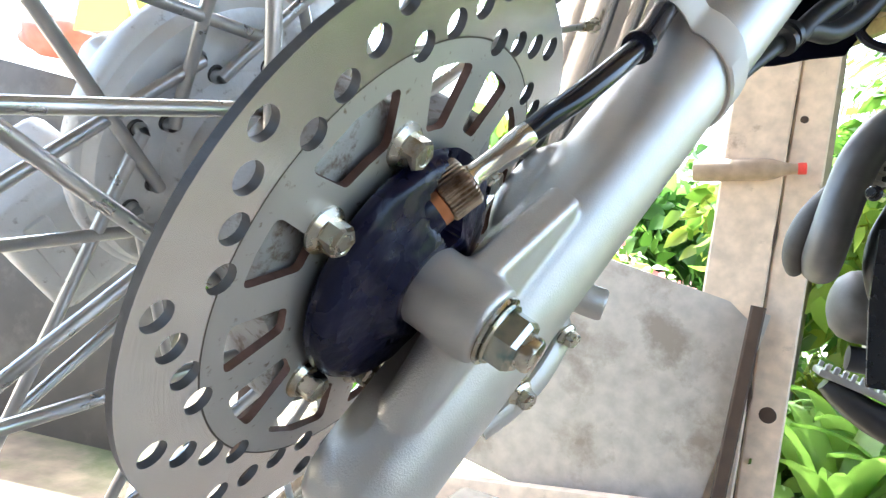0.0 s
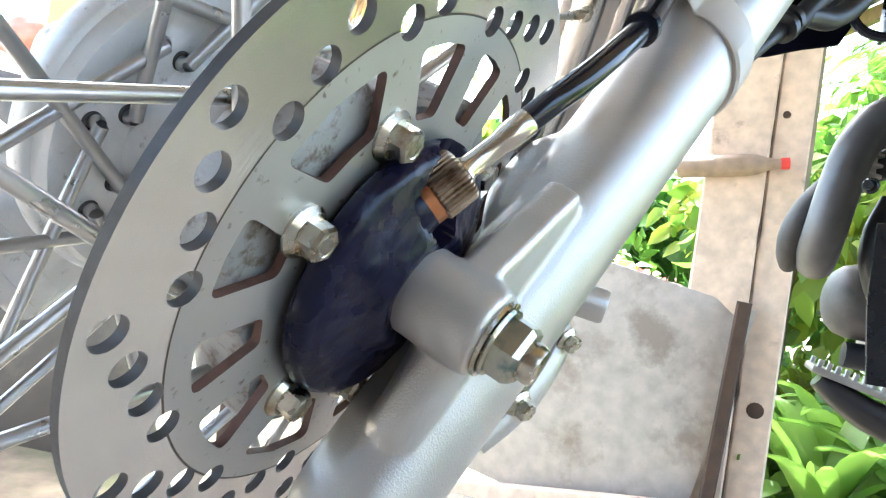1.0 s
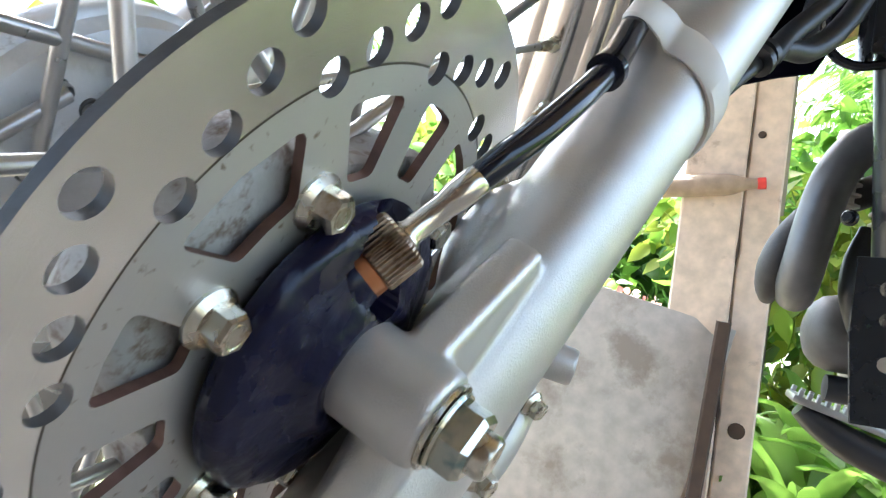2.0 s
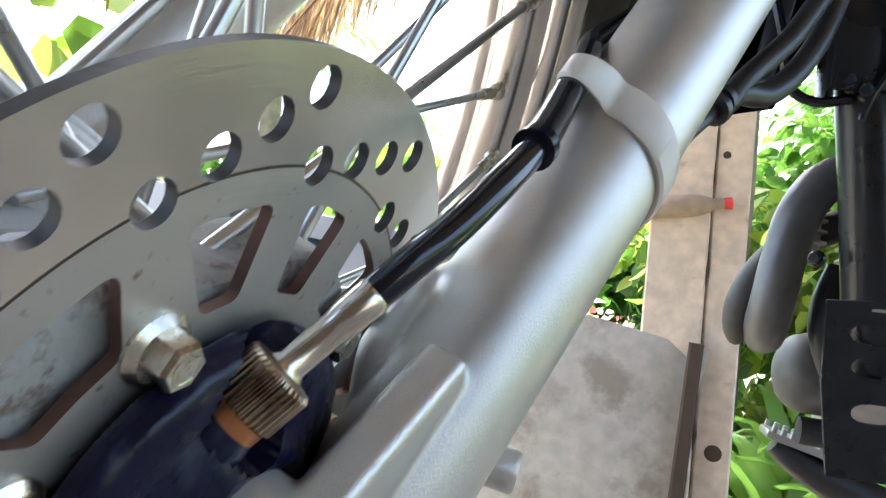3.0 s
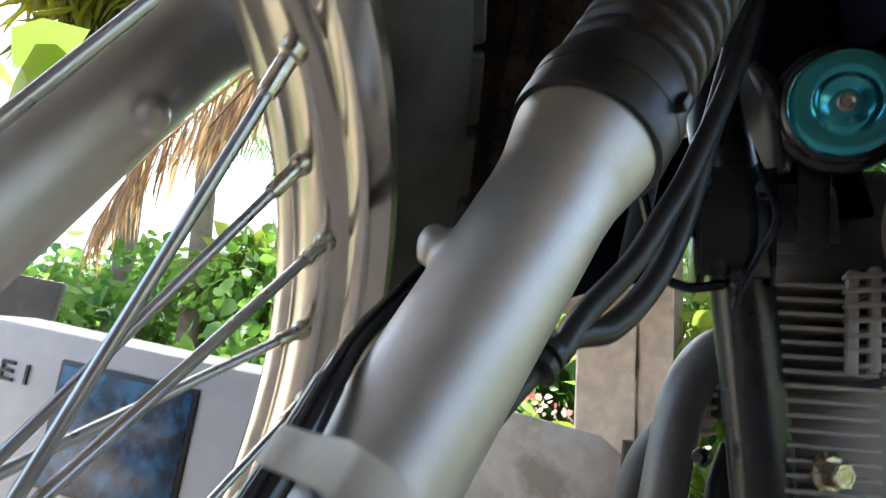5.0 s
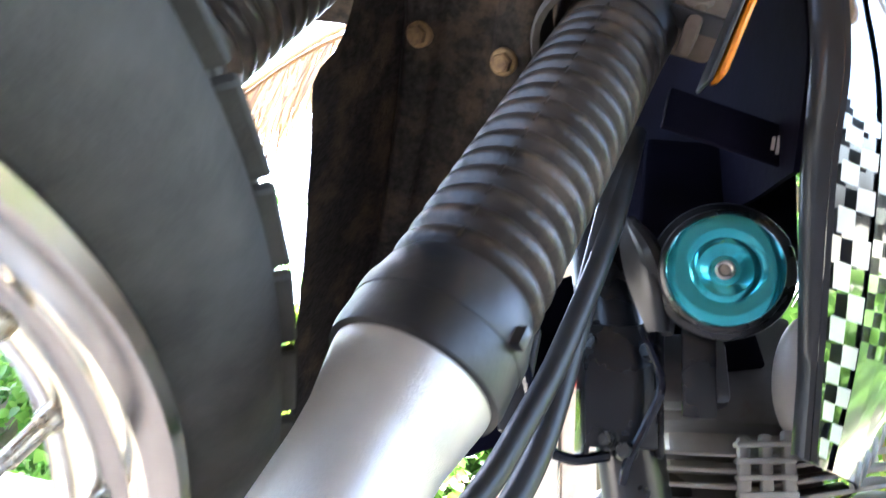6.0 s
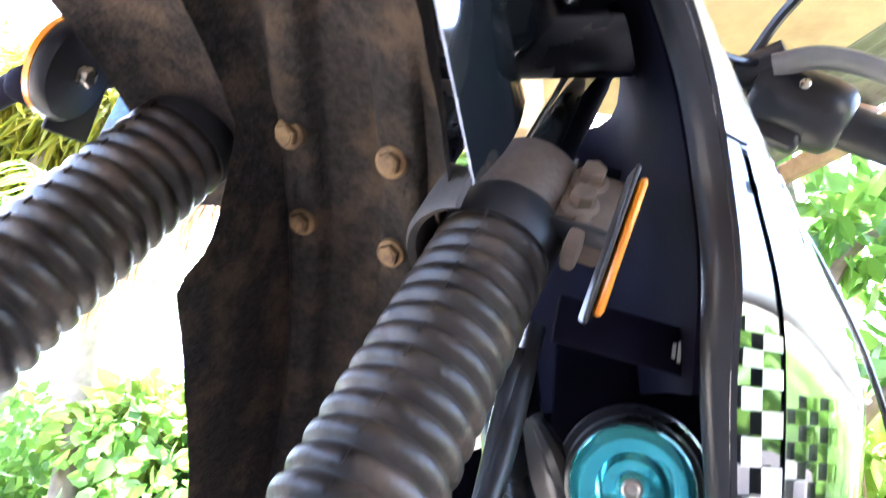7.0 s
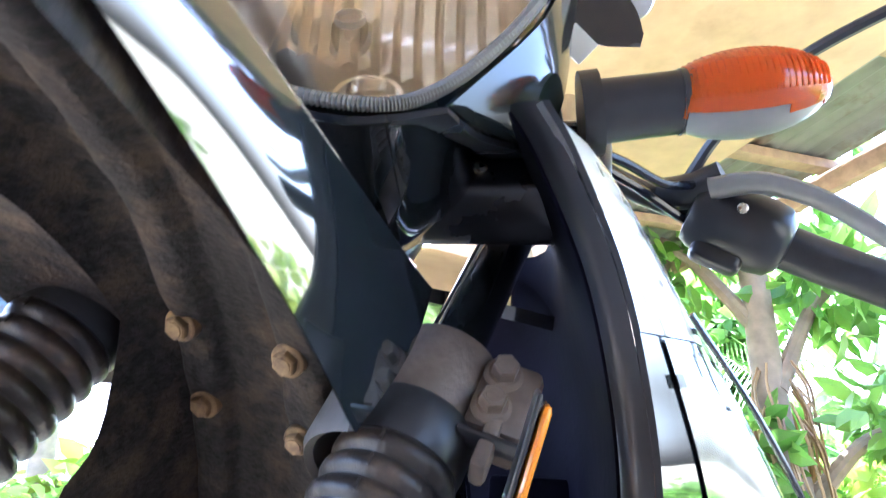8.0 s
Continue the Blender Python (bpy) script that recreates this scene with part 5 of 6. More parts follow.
part("engine_hose", tube([(0.236, 0.52, 0.440), (0.228, 0.515, 0.412), (0.226, 0.51, 0.385), (0.234, 0.51, 0.358), (0.246, 0.515, 0.335)], [0.0095, 0.0115, 0.0115, 0.0115, 0.0105], 16), RUBBER, bike, "black rubber engine hose")

# exhaust bend and its shield
part("exhaust_pipe", tube([(0.285, 0.530, 0.530), (0.243, 0.510, 0.522), (0.216, 0.502, 0.508), (0.199, 0.498, 0.480), (0.190, 0.496, 0.442), (0.184, 0.496, 0.404), (0.182, 0.506, 0.386), (0.183, 0.530, 0.376)], [0.0175, 0.0178, 0.0178, 0.0178, 0.0178, 0.0178, 0.0178, 0.0170], 24), EXHAUST, bike, "brown-grey exhaust bend")
part("exhaust_shield", tube([(0.262, 0.545, 0.492), (0.228, 0.535, 0.474), (0.196, 0.528, 0.456), (0.173, 0.522, 0.428), (0.162, 0.519, 0.402), (0.160, 0.526, 0.384), (0.162, 0.548, 0.374)], [0.017, 0.017, 0.017, 0.0175, 0.0170, 0.0150, 0.0110], 22, flat=0.8), DUSTYP, bike, "dark exhaust heat shield")

# hoses behind the near leg
hose = part("brake_hose", tube([F(*p) for p in ((0.040, 0.094, 0.16), (0.044, 0.100, 0.225), (0.0530, 0.118, 0.2870), (0.0676, 0.134, 0.3130), (0.0758, 0.140, 0.3444), (0.0780, 0.140, 0.3824), (0.0735, 0.136, 0.432), (0.066, 0.125, 0.487), (0.054, 0.110, 0.56))], [0.0036, 0.0036, 0.0060, 0.0068, 0.0068, 0.0066, 0.0064, 0.0062, 0.006], 16), RUBBER, bike, "black rubber brake hose")
part("hose", tube([F(*p) for p in ((0.0535, 0.116, 0.2800), (0.0555, 0.122, 0.3080), (0.0640, 0.125, 0.3450), (0.0676, 0.125, 0.3793), (0.0700, 0.124, 0.420), (0.068, 0.118, 0.50), (0.058, 0.110, 0.58))], 0.0062, 16), RUBBER, bike, "black rubber hose")
for z0, z1 in ((0.2665, 0.2705), (0.2750, 0.2790)):
    part("hose_clamp", tube([F(0.0500, 0.1090 + (z0 - 0.2665) * 0.3, z0), F(0.0508, 0.1100 + (z0 - 0.2665) * 0.3, z1)], 0.0088, 18, 2), SATIN, hose)
part("loom", tube([(0.150, 0.40, 0.66), (0.165, 0.40, 0.60), (0.172, 0.405, 0.565), (0.190, 0.41, 0.553), (0.215, 0.415, 0.556)], 0.0038, 8), CABLE, bike, "black wiring loom")
part("loom_sleeve", box((0.016, 0.012, 0.070), pose(0.160, 0.405, 0.600, 0, 10, 0), 0.004), SATIN, bike, "black loom sleeve")
# inner face of the shroud, coloured near black to carry the hollow's shade
edge = [Vector(p) + Vector((-0.0115, 0.009, 0.003)) for p in FRONT[2:]]
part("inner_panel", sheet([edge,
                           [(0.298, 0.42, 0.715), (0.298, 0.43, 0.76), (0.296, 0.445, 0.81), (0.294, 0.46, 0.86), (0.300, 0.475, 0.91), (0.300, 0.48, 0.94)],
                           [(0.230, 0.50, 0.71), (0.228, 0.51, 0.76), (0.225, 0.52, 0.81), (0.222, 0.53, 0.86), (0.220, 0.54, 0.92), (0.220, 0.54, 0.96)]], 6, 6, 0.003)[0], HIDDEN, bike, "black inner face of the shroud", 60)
bar_m = align((0.246, 0.322, 0.742), (0.318, 0.345, 0.724))
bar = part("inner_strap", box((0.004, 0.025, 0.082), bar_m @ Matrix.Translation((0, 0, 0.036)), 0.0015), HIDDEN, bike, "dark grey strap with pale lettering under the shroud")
for i in range(6):
    part("letter_bar", box((0.0007, 0.011 if i % 2 else 0.008, 0.0018), bar_m @ Matrix.Translation((-0.0022, -0.001, 0.058 + 0.0030 * i)), 0), WHITE, bar)
    part("letter_bar", box((0.0007, 0.011 if i % 2 else 0.008, 0.0018), bar_m @ Matrix.Translation((0.0022, -0.001, 0.058 + 0.0030 * i)), 0), WHITE, bar)
# panels added to close the space behind the fork; its shade is in their colour
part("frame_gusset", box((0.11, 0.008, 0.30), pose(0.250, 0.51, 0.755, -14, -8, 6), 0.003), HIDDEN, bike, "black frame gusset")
part("backing_panel", box((0.10, 0.012, 0.10), pose(0.290, 0.43, 0.720, -10, 6, 0), 0.004), HIDDEN, bike, "near-black panel added to close the gap behind the fork")
part("tank", sheet([[(0.05, 0.44, 0.93), (0.05, 0.60, 0.99), (0.06, 0.9, 0.98)], [(0.20, 0.42, 0.90), (0.21, 0.58, 0.985), (0.22, 0.9, 0.97)], [(0.36, 0.46, 0.86), (0.37, 0.60, 0.90), (0.36, 0.9, 0.90)]], 6, 6, 0.01)[0], GLOSS, bike, "black fuel tank", 60)

# ---------------------------------------------------------------- ground, terrace and timber behind
GARDEN = -0.55
g = bmesh.new()
R_ = [(-400, 0), (-60, 1), (-20, 2), (-8, 3), (-4, 4), (0, 5), (4, 6), (8, 7), (20, 8), (60, 9), (400, 10)]
vs = [[g.verts.new((x, y, GARDEN + (0.05 * noise.noise((x * 0.7, y * 0.7, 0)) if abs(x) < 30 and abs(y) < 30 else 0))) for x, _ in R_] for y, _ in R_]
for a, c in zip(vs, vs[1:]):
    for i in range(len(a) - 1):
        g.faces.new((a[i], a[i + 1], c[i + 1], c[i]))
solid("ground", g, SOIL, "bare brown garden soil with green growth", "ground", kind="structure", smooth=60)
# unseen stretch behind the camera is added to bounce warm light forward
terr = box((6.4, 8.7, 0.55), pose(-0.3, -4.10, -0.275, 0, 0, 0), 0.015, None, 2)
box((3.1, 0.47, 0.55), pose(1.34, 0.484, -0.277, 0, 0, 0), 0.012, terr, 2)
solid("pavement", terr, CONCRETE, "dusty concrete terrace under the motorcycle", "pavement", kind="structure")
solid("garden_plank", box((1.9, 0.045, 0.20), Matrix.Translation((-0.78, 1.925, -0.562)) @ pose(0, 0, 0, 0, -9.6, 0), 0.006), POSTM, "worn brown plank on edge along the board", "plank")


def timber(name, p, q, w, d, mat, label, category, turn=0.0):
    """A sawn timber from p to q with slightly uneven edges."""
    up = (Vector(q) - Vector(p)).normalized()
    back = up.cross(Vector((1, 0, 0))).normalized()
    m = Matrix.Translation(p) @ Matrix((back.cross(up), back, up)).transposed().to_4x4()
    length = (Vector(q) - Vector(p)).length
    b = bmesh.new()
    n = 14
    rings = []
    for i in range(n + 1):
        z = length * i / n
        k = 1 + 0.012 * noise.noise((z * 5, w * 9, d))
        e = 0.006
        pts = [(-w / 2 + e, -d / 2), (w / 2 - e, -d / 2), (w / 2, -d / 2 + e), (w / 2, d / 2 - e), (w / 2 - e, d / 2), (-w / 2 + e, d / 2), (-w / 2, d / 2 - e), (-w / 2, -d / 2 + e)]
        rings.append([b.verts.new(m @ Vector((x * k, y * k, z))) for x, y in pts])
    for a, c in zip(rings, rings[1:]):
        for i in range(8):
            b.faces.new((a[i], a[(i + 1) % 8], c[(i + 1) % 8], c[i]))
    b.faces.new(rings[0][::-1])
    b.faces.new(rings[-1])
    return b


post = thing("timber_post", "pale weathered timber post with knots and nail holes", "post", at=(0.17, 2.12, GARDEN))
for x0, x1, w, y, d in ((0.100, 0.090, 0.176, 2.13, 0.15), (0.246, 0.228, 0.104, 2.14, 0.14)):
    pp = part("timber", timber("post", (x0, y, GARDEN), (x1, y, 2.28), w, d, POSTM, "", ""), POSTM, post)
    pp.matrix_parent_inverse = Matrix.Translation(-Vector(post.location))
for x, z, r in ((0.245, -0.035, 0.026), (0.215, 0.86, 0.012)):
    kn = lathe([(r, -0.004), (r * 0.9, 0.001), (r * 0.3, 0.002)], align((x, 2.068, z), (x, 1.9, z)), 14)
    kp = part("knot", kn, EDGEM, post, "dark knot")
    kp.matrix_parent_inverse = Matrix.Translation(-Vector(post.location))
# torn bark along the joint of the two timbers
bark = bmesh.new()
line = [Vector((0.184 - 0.004 * k / 40 * 2.6 + 0.007 * noise.noise((k * 0.9, 3, 1)), 2.066, GARDEN + 2.8 * k / 40)) for k in range(41)]
tube(line, [0.004 + 0.011 * max(0, 0.3 + noise.noise((k * 0.7, 8, 2))) for k in range(41)], 8, 2, bark, flat=0.5)
kp = part("bark_strip", bark, EDGEM, post, "dark torn bark")
kp.matrix_parent_inverse = Matrix.Translation(-Vector(post.location))
# plywood sheet leaning against the post
bd = box((1.1, 0.022, 0.80), pose(0, 0, 0), 0.002)
bd.transform(Matrix.Translation((-0.403, 2.005, -0.024)) @ pose(0, 0, 0, -5, 11.0, 3))
solid("leaning_board", bd, BOARDM, "grey-brown stained plywood sheet leaning against a post", "board")
solid("board_batten", timber("b", (0.136, 2.000, -0.50), (0.172, 2.012, 0.285), 0.042, 0.055, EDGEM, "", ""), EDGEM, "dark brown batten along the board's edge", "batten")
# bottle with a red cap lying on two nails
bot = thing("bottle", "dusty brown bottle with a red cap tied to the post", "bottle", at=(0.12, 2.02, 0.69))
bb = lathe([(0.004, -0.30), (0.030, -0.295), (0.034, -0.28), (0.034, -0.10), (0.030, -0.07), (0.018, -0.035), (0.015, -0.004)], align((0.222, 2.024, 0.705), (0.40, 2.024, 0.727)), 24)
o = part("body", bb, PEG, bot)
o.matrix_parent_inverse = Matrix.Translation(-Vector(bot.location))
o = part("cap", lathe([(0.017, -0.006), (0.018, 0.0), (0.018, 0.016), (0.015, 0.018)], align((0.222, 2.024, 0.705), (0.40, 2.024, 0.727)), 20), REDC, bot, "red plastic cap")
o.matrix_parent_inverse = Matrix.Translation(-Vector(bot.location))

# dark board and cloth on the far side of the wheel
db = box((2.15, 0.03, 1.37), Matrix.Translation((-2.66, 1.375, 0.088)) @ pose(0, 0, 0, -6, 7, 12), 0.004)
solid("dark_board", db, DARKB, "dark grey weathered board standing behind the wheel", "board")
cl = bmesh.new()
bmesh.ops.create_icosphere(cl, subdivisions=4, radius=1.0)
for v in cl.verts:
    v.co *= 1 + 0.18 * noise.noise(v.co * 2.1) + 0.06 * noise.noise(v.co * 6)
bmesh.ops.scale(cl, vec=(0.20, 0.10, 0.08), verts=cl.verts)
cl.transform(Matrix.Translation((-2.17, 1.42, 0.845)))
solid("red_cloth", cl, REDCLOTH, "faded red cloth bundled on the board", "cloth", smooth=80)

# pale sign box with a framed blue picture, on wooden legs behind the wheel
cab = thing("sign_box", "pale grey sign box with a framed blue picture and black marks", "sign", at=(-0.44, 0.74, GARDEN))
cm = Matrix.Translation((-0.442, 0.68, 0.239)) @ pose(0, 0, 0, 0, 6.5, 0)


def sign_part(name, size, at, mat, bevel, label=""):
    ob = part(name, box(size, cm @ Matrix.Translation(at), bevel), mat, cab, label)
    ob.matrix_parent_inverse = Matrix.Translation(-Vector(cab.location))


sign_part("body", (0.515, 0.10, 0.270), (-0.047, 0.05, 0.102), GREYBOX, 0.006)
for x in (-0.62, -0.36):
    ob = part("leg", box((0.035, 0.035, 0.74), Matrix.Translation((x, 0.735, -0.18)), 0.004), EDGEM, cab, "dark wooden leg")
    ob.matrix_parent_inverse = Matrix.Translation(-Vector(cab.location))
sign_part("picture_frame", (0.212, 0.006, 0.165), (-0.037, -0.001, 0.120), SATIN, 0.002, "thin dark frame")
sign_part("picture", (0.200, 0.004, 0.153), (-0.037, -0.0035, 0.120), BLUEP, 0.001, "dark blue picture")
for dx, dz, w, h in ((-0.238, 0.172, 0.005, 0.026), (-0.228, 0.183, 0.022, 0.005), (-0.228, 0.172, 0.018, 0.005), (-0.228, 0.161, 0.022, 0.005), (-0.196, 0.172, 0.005, 0.026)):
    sign_part("black_mark", (w, 0.003, h), (dx, -0.0015, dz), SATIN, 0.0005)

# ---------------------------------------------------------------- roof over the motorcycle
ROOFM = Matrix.Translation((0, 0, 2.2)) @ pose(0, 0, 0, 0, 0, 27.8)
roof = bmesh.new()
# spans out of view are added to shade the bike and darken reflections
for x0, x1, y0, y1 in ((-0.5, 3.04, -3.4, 1.9), (2.05, 3.04, 1.9, 5.2), (-2.8, -0.5, -3.4, 1.2)):
    n = round((x1 - x0) / 0.02)
    xs = [(x0 + (x1 - x0) * i / n, 0.011 * math.cos(i * math.pi / 2.0)) for i in range(n + 1)]
    top = [[roof.verts.new(ROOFM @ Vector((x, y, z + 0.10))) for x, z in xs] for y in (y0, y1)]
    for i in range(n):
        roof.faces.new((top[0][i], top[0][i + 1], top[1][i + 1], top[1][i]))
solid("ceiling", roof, TIN, "brown-grey corrugated metal roof", "roof", kind="structure", smooth=60)
for y in (-3.2, -2.4, -1.5, -0.6, 0.3, 1.1, 1.85, 2.6, 3.4, 4.2, 5.0):
    x0 = -2.8 if y < 1.15 else (-0.5 if y < 1.9 else 2.05)
    solid("roof_batten", box((3.04 - x0, 0.07, 0.05), ROOFM @ Matrix.Translation(((3.04 + x0) / 2, y, 0.06)), 0.004), BATTEN, "brown timber roof batten", "batten", group="roof battens")
for x in (2.1, 3.0):
    solid("rafter", box((0.06, 8.5, 0.10), ROOFM @ Matrix.Translation((x, 0.9, -0.015)), 0.005), BATTEN, "brown timber rafter under the roof", "rafter", group="rafters")
solid("ceiling_panel", box((2.2, 3.6, 0.012), ROOFM @ Matrix.Translation((1.15, 0.25, -0.075)), 0.002), PLYCEIL, "tan plywood panel under the roof", "ceiling panel")

# unseen wall added behind the camera so the metal mirrors something dark
solid("reflected_wall", box((3.4, 0.14, 2.1), Matrix.Translation((0.5, -1.95, 1.05)), 0.01), DARKWALL, "unseen dark brown wall added behind the camera to darken reflections", "wall", kind="structure")

# ---------------------------------------------------------------- planting
def leaf_cloud(rng, centres, count, length, width, droop=0.5):
    """Folded leaves of six faces scattered in clumps: vertices and faces."""
    verts, faces = [], []
    shape = np.array([(0, 0, 0), (0.5, 0.25, 0.06), (0.42, 0.62, 0.03), (0, 1.0, -0.12), (-0.42, 0.62, 0.03), (-0.5, 0.25, 0.06), (0, 0.5, -0.02)])
    quads = [(0, 1, 6), (1, 2, 6), (2, 3, 6), (3, 4, 6), (4, 5, 6), (5, 0, 6)]
    for (c, r, k) in centres:
        m = int(count * k)
        d = rng.normal(size=(m, 3))
        d /= np.linalg.norm(d, axis=1)[:, None]
        p = np.array(c) + d * np.array(r) * (rng.random((m, 1)) ** 0.45)
        for i in range(m):
            s = length * (0.6 + 0.8 * rng.random())
            a = d[i] * 0.6 + rng.normal(size=3) * 0.6 + np.array((0, 0, -droop))
            a /= np.linalg.norm(a)
            w = np.cross(a, rng.normal(size=3))
            w /= np.linalg.norm(w)
            nrm = np.cross(w, a)
            base = len(verts)
            for x, y, z in shape:
                verts.append(tuple(p[i] + s * (y * a + z * nrm) + width * s * x * w))
            faces += [tuple(base + q for q in f) for f in quads]
    return verts, faces


def stuff(name, verts, faces, mat, label, category):
    me = bpy.data.meshes.new(name)
    me.from_pydata(verts, [], faces)
    me.materials.append(mat)
    for p in me.polygons:
        p.use_smooth = True
    return tagged(new(name, me), label, category, kind="stuff")


rng = np.random.default_rng(7)


def clumps(x0, x1, y0, y1, z0, z1, n, size):
    return [((rng.uniform(x0, x1), rng.uniform(y0, y1), rng.uniform(z0, z1)), (size * rng.uniform(0.7, 1.3), size, size * rng.uniform(0.6, 1.1)), 1.0) for _ in range(n)]


stuff("hedge", *leaf_cloud(rng, clumps(-7.5, -0.6, 4.0, 6.5, -0.4, 1.15, 54, 0.45), 170, 0.13, 0.6), LEAF, "bright green hedge of small leaves", "hedge")
stuff("shrub", *leaf_cloud(rng, clumps(-1.2, 3.8, 3.4, 5.4, -0.5, 0.9, 40, 0.42), 150, 0.16, 0.55), LEAFY, "yellow-green garden shrubs in full light", "shrub")
stuff("dark_shrub", *leaf_cloud(rng, clumps(-8, 5, 6.0, 8.5, -0.2, 1.1, 60, 0.8), 150, 0.22, 0.6), LEAFD, "dark green bushes behind the garden", "shrub")
stuff("tall_shrub", *leaf_cloud(rng, clumps(0.5, 2.4, 5.6, 7.0, 0.9, 2.5, 18, 0.42), 120, 0.20, 0.5), LEAF, "green shrubs that fill the gap beside the post", "shrub")
stuff("bright_shrub", *leaf_cloud(rng, clumps(-3.6, -1.9, 5.2, 6.4, 0.9, 1.45, 13, 0.34), 110, 0.20, 0.6), LEAFY, "bright green broad-leaved shrub behind the hedge", "shrub")
stuff("hanging_leaves", *leaf_cloud(rng, clumps(-6.4, -4.2, 5.7, 6.5, 3.7, 5.3, 20, 0.50), 130, 0.55, 0.09, 2.0), BACKLIT, "long drooping sunlit palm leaves", "leaves")
stuff("low_plants", *leaf_cloud(rng, clumps(-1.5, 2.4, 2.5, 3.4, -0.55, -0.15, 34, 0.22), 70, 0.13, 0.6), LEAF, "low green plants on the soil", "plants")
stuff("red_flowers", *leaf_cloud(rng, clumps(-0.7, 0.3, 2.9, 3.3, 0.12, 0.42, 9, 0.07), 14, 0.032, 0.9), FLOWER, "small red flowers among the leaves", "flowers")
stuff("side_hedge", *leaf_cloud(rng, clumps(4.2, 6.0, -1.0, 3.6, -0.5, 0.10, 34, 0.45), 130, 0.17, 0.6), LEAF, "green bushes beside the terrace", "hedge")
stuff("near_leaves", *leaf_cloud(rng, clumps(-1.9, -1.3, 0.95, 1.3, 0.86, 1.15, 5, 0.10), 5, 0.16, 0.75, 0.2), LEAFY, "broad light green leaves", "plant")


def strap_plant(at, n, length, mat, label):
    """A rosette of long arching leaves."""
    plant = thing("strap_leaf_plant", label, "plant", group="strap leaf plants", at=at)
    for i in range(n):
        b = bmesh.new()
        t = 2 * math.pi * (i * 0.381966) + rng.uniform(-0.2, 0.2)
        reach, rise = length * rng.uniform(0.45, 0.8), length * rng.uniform(0.55, 1.0)
        w = length * rng.uniform(0.06, 0.10)
        prev = None
        for k in range(9):
            u = k / 8
            r = reach * u ** 1.3
            z = rise * (1.75 * u - 1.0 * u * u)
            c = Vector((math.cos(t) * r, math.sin(t) * r, z))
            s = Vector((-math.sin(t), math.cos(t), 0)) * w * (0.35 + 1.3 * u * (1 - u) * 2) * (1 - u ** 3)
            f = Vector((0, 0, 0.25 * w))
            cur = [b.verts.new(c - s + f), b.verts.new(c), b.verts.new(c + s + f)]
            if prev:
                b.faces.new((prev[0], prev[1], cur[1], cur[0]))
                b.faces.new((prev[1], prev[2], cur[2], cur[1]))
            prev = cur
        part("leaf", b, mat, plant, "", 80)


for at, n, ln in (((0.52, 2.50, -0.55), 16, 0.72), ((0.84, 2.62, -0.55), 15, 0.70), ((0.20, 3.0, -0.55), 14, 0.6), ((0.62, 3.0, -0.55), 14, 0.8)):
    strap_plant(at, n, ln, LEAF, "light green plant with long arching strap leaves")


def frond(b, root, direction, length, drop, leaflet, mat_tilt=0.0):
    """One palm frond: a bending rib with two rows of hanging leaflets."""
    root, d = Vector(root), Vector(direction).normalized()
    side = d.cross(Vector((0, 0, 1))).normalized()
    n = 42
    prev = None
    for i in range(n + 1):
        u = i / n
        c = root + d * length * u - Vector((0, 0, drop * length * u * u))
        tan = (d - Vector((0, 0, 2 * drop * u))).normalized()
        if prev is not None:
            w = 0.012 * (1.1 - u)
            q = [prev - side * w, prev + side * w, c + side * w, c - side * w]
            b.faces.new([b.verts.new(p) for p in q])
        prev = c
        if u > 0.12:
            for sgn in (-1, 1):
                ll = leaflet * (0.5 + math.sin(math.pi * min(1, u * 0.95 + 0.05)) * 0.7) * rng.uniform(0.85, 1.1)
                out = (side * sgn * 0.75 + tan * 0.55 + Vector((0, 0, -0.35 - mat_tilt + rng.uniform(-0.15, 0.15)))).normalized()
                tip = c + out * ll - Vector((0, 0, 0.18 * ll))
                midp = c + out * ll * 0.5
                w = tan * 0.012
                b.faces.new([b.verts.new(p) for p in (c - w * 0.4, c + w * 0.4, midp + w, midp - w)])
                b.faces.new([b.verts.new(p) for p in (midp - w, midp + w, tip)])


def palm(at, height, fronds, mat, label, length=1.9, tilt=0.0, spread=0.0):
    root = thing("palm_tree", label, "palm", group="palms", at=at)
    b = tube([(0, 0, 0), (0.04, 0.02, height * 0.5), (0.0, 0.0, height)], [0.13, 0.10, 0.09], 14, 8)
    ob = part("trunk", b, TRUNK, root)
    cb = bmesh.new()
    for i in range(fronds):
        t = 2 * math.pi * i / fronds + rng.uniform(-0.2, 0.2)
        frond(cb, (0, 0, height), (math.cos(t), math.sin(t), rng.uniform(0.1, 0.8)), length * rng.uniform(0.8, 1.15), rng.uniform(0.35, 0.6), 0.42, tilt)
    part("crown", cb, mat, root, "", 0)


palm((-3.6, 5.2, GARDEN), 3.0, 13, FROND, "green coconut palm in the garden")
palm((-4.9, 5.8, GARDEN), 4.9, 17, BACKLIT, "tall yellow-green palm beyond the hedge", 2.3)
palm((1.6, 6.2, GARDEN), 2.6, 13, FROND, "green coconut palm in the garden")
palm((3.4, 5.4, GARDEN), 3.1, 13, FROND, "green coconut palm in the garden")


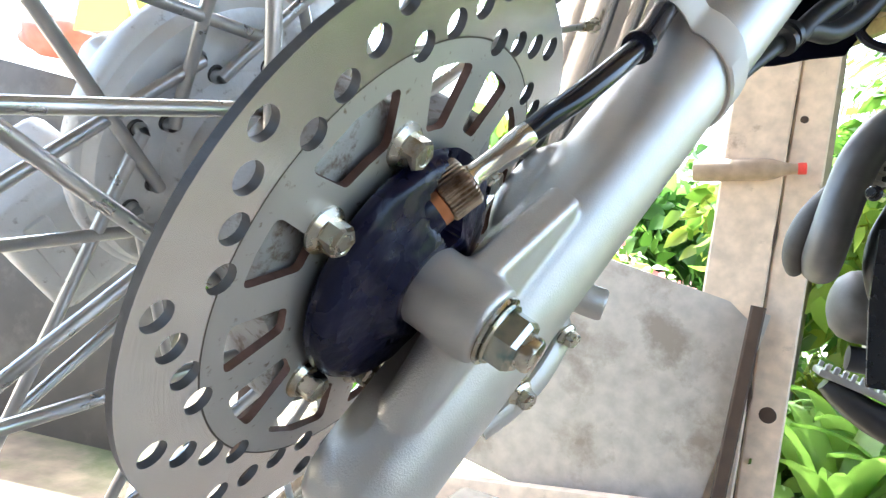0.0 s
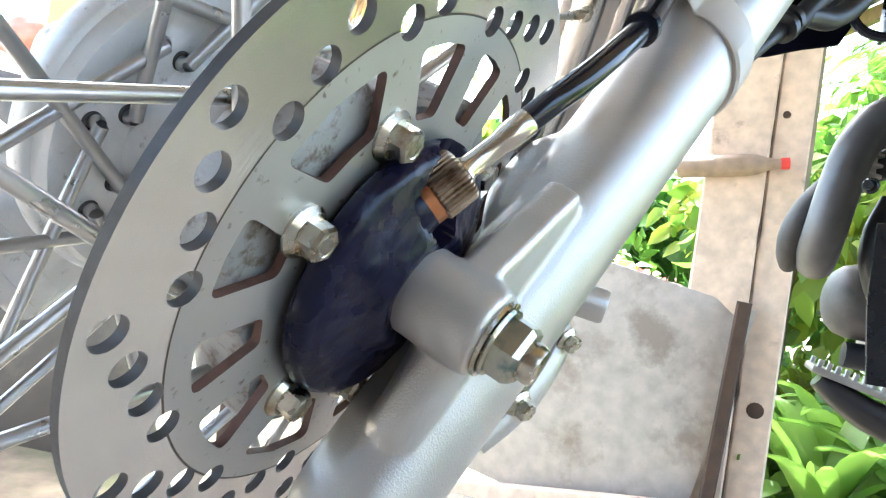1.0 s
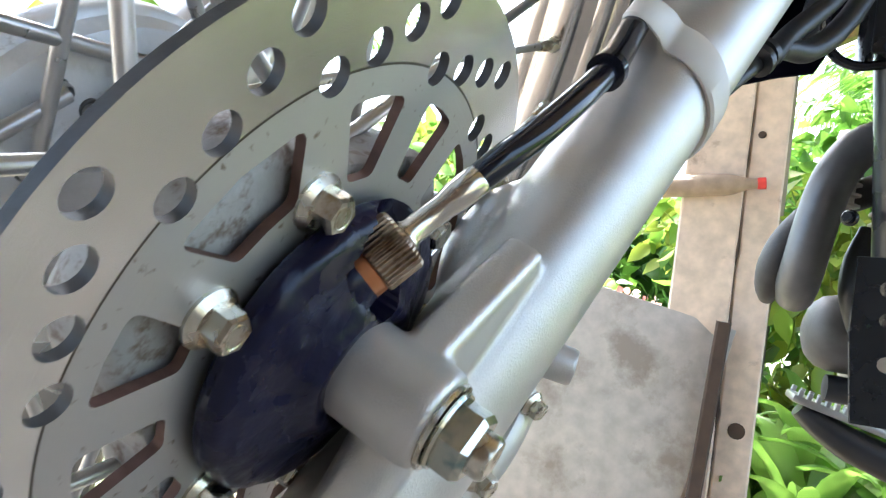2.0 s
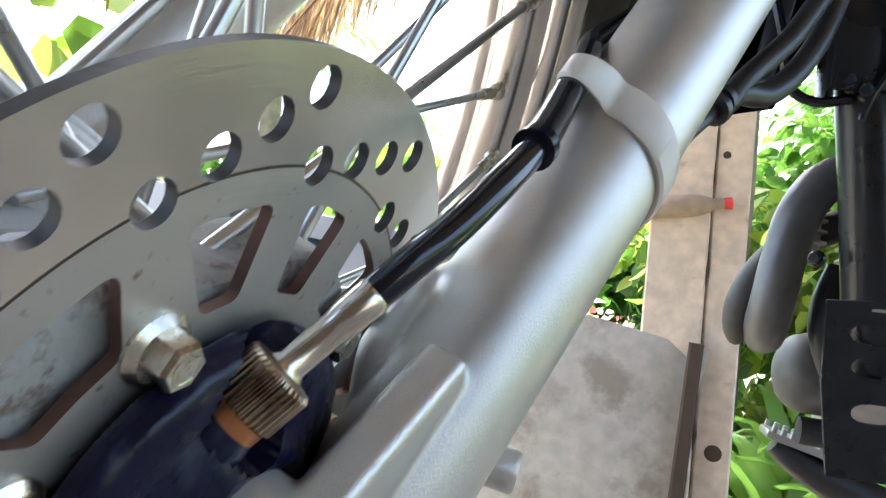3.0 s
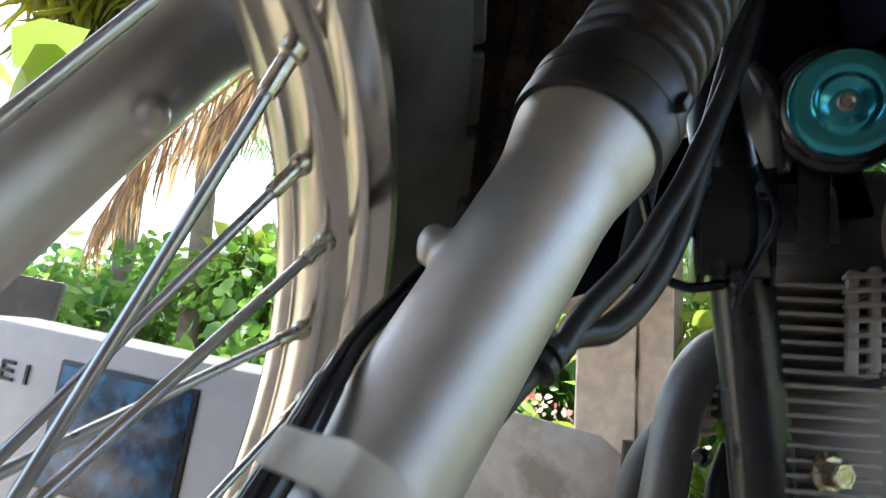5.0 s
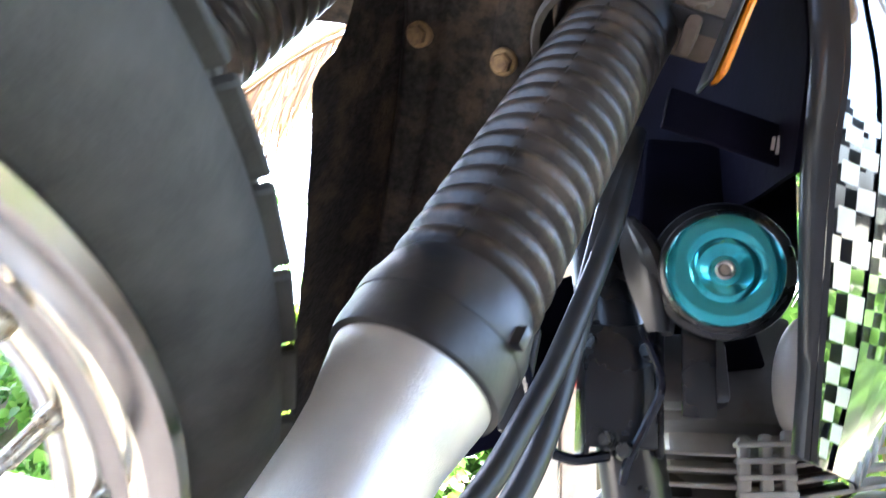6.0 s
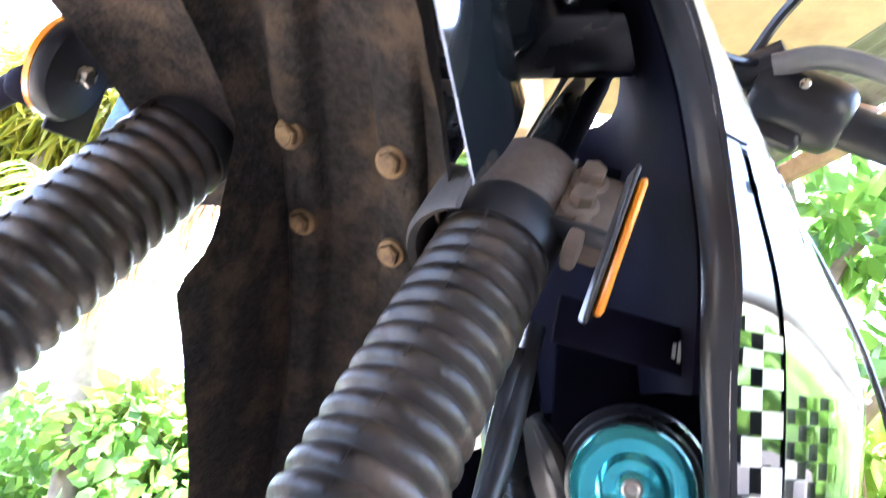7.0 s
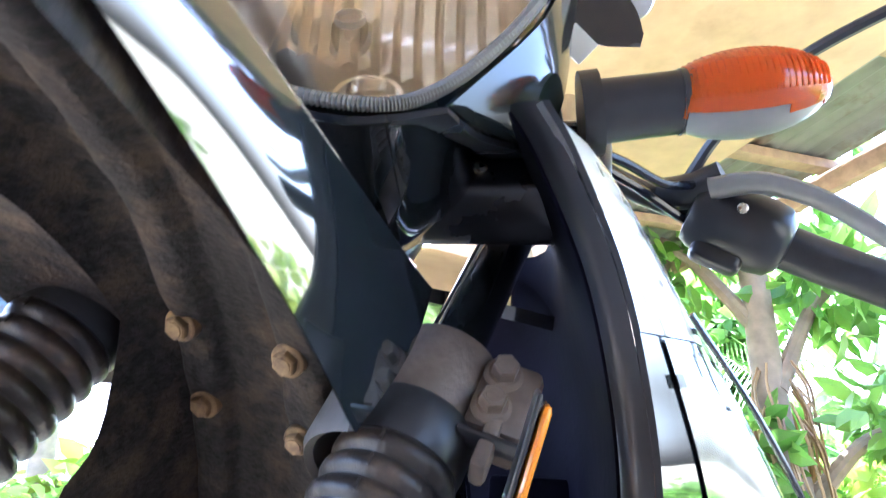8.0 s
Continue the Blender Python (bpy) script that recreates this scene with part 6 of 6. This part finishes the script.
def hanging_frond(rib, leaflet, name="dry_palm_frond"):
    """A dead frond: a drooping rib whose leaflets hang straight down, frayed and uneven."""
    whole = thing(name, "dry brown palm frond hanging from the palm crown", "palm frond", group="dry palm fronds")
    part("rib", tube(rib, [0.016 - 0.0016 * k for k in range(len(rib))], 6, 6), DRYFROND, whole)
    b = bmesh.new()
    line = smooth_path(rib, 24)
    for i, c in enumerate(line[2:]):
        if rng.random() < 0.3:
            continue
        u = i / len(line)
        d = (line[min(i + 3, len(line) - 1)] - line[i + 1]).normalized()
        for s_ in (-1, 1, 0):
            ll = leaflet * (0.65 + 0.5 * math.sin(math.pi * u)) * rng.uniform(0.6, 1.15)
            out = (Vector((0, s_ * 0.22, -1.0)) + d * rng.uniform(0.10, 0.55)).normalized()
            w = Vector((0.35, rng.uniform(-0.5, 0.5), 0.1)).normalized() * rng.uniform(0.006, 0.011)
            p1, p2 = c + out * ll * 0.5, c + out * ll + Vector((rng.uniform(-0.03, 0.03), 0, 0))
            b.faces.new([b.verts.new(p) for p in (c - w * 0.5, c + w * 0.5, p1 + w, p1 - w)])
            b.faces.new([b.verts.new(p) for p in (p1 - w, p1 + w, p2)])
    tagged(part("foliage", b, DRYFROND, whole, "", 0), kind="stuff")
    return whole


palm((0.27, 3.35, GARDEN), 3.25, 5, DRYFROND, "slender palm with dead brown fronds behind the post", 0.9)
hanging_frond([(0.25, 3.33, 2.70), (-0.40, 3.18, 2.78), (-0.95, 3.05, 2.58), (-1.38, 3.0, 2.26), (-1.78, 3.0, 1.98), (-2.15, 3.0, 1.68), (-2.48, 3.0, 1.38), (-2.70, 3.0, 1.05)], 0.46)
hanging_frond([(0.24, 3.31, 2.66), (-0.30, 3.05, 2.62), (-0.75, 2.90, 2.48), (-1.05, 2.8, 2.28), (-1.35, 2.8, 2.06), (-1.66, 2.8, 1.80), (-1.90, 2.8, 1.54)], 0.50)
hanging_frond([(0.25, 3.37, 2.68), (-0.30, 3.40, 2.85), (-0.90, 3.35, 2.75), (-1.50, 3.3, 2.42), (-1.95, 3.3, 2.08), (-2.30, 3.3, 1.70)], 0.50)


# tree beside the terrace with hanging roots and large leaves
tree = thing("tree", "broad-leaved tree with hanging roots on its trunk", "tree", at=(1.60, 3.75, GARDEN))
tb = tube([(0, 0, 0), (0.03, 0, 0.9), (-0.04, 0.02, 1.7), (0.02, 0.05, 2.6), (0.05, 0.1, 3.4)], [0.13, 0.10, 0.085, 0.075, 0.05], 14, 8)
for p in (((0, 0, 1.9), (0.35, 0.1, 2.4), (0.75, 0.15, 2.6)), ((0, 0.03, 2.2), (-0.3, 0.1, 2.7), (-0.6, 0.2, 3.0)), ((0, 0, 1.3), (0.3, -0.1, 1.6), (0.6, -0.15, 1.7))):
    tube(p, [0.05, 0.035, 0.018], 10, 5, tb)
part("trunk", tb, TRUNK, tree)
roots = bmesh.new()
for i in range(46):
    t, z = rng.uniform(0, 6.28), rng.uniform(1.55, 2.05)
    r0 = 0.09
    tube([(r0 * math.cos(t), r0 * math.sin(t), z), ((r0 + 0.06) * math.cos(t), (r0 + 0.06) * math.sin(t), z - 0.15), ((r0 + 0.05) * math.cos(t + 0.3), (r0 + 0.05) * math.sin(t + 0.3), z - rng.uniform(0.3, 0.6))], 0.008, 5, 4, roots)
part("root_beard", roots, DRYFROND, tree)
v, f = leaf_cloud(rng, [((0.5, 0.1, 2.5), (0.5, 0.4, 0.35), 1), ((-0.4, 0.2, 2.8), (0.5, 0.4, 0.35), 1), ((0.1, 0.1, 3.4), (0.7, 0.6, 0.5), 1.3), ((0.6, -0.1, 1.75), (0.35, 0.3, 0.25), 0.8), ((-0.2, 0, 1.5), (0.25, 0.2, 0.4), 0.4)], 260, 0.17, 0.55)
me = bpy.data.meshes.new("crown")
me.from_pydata(v, [], f)
me.materials.append(LEAF)
cr = new("crown", me)
cr.parent = tree
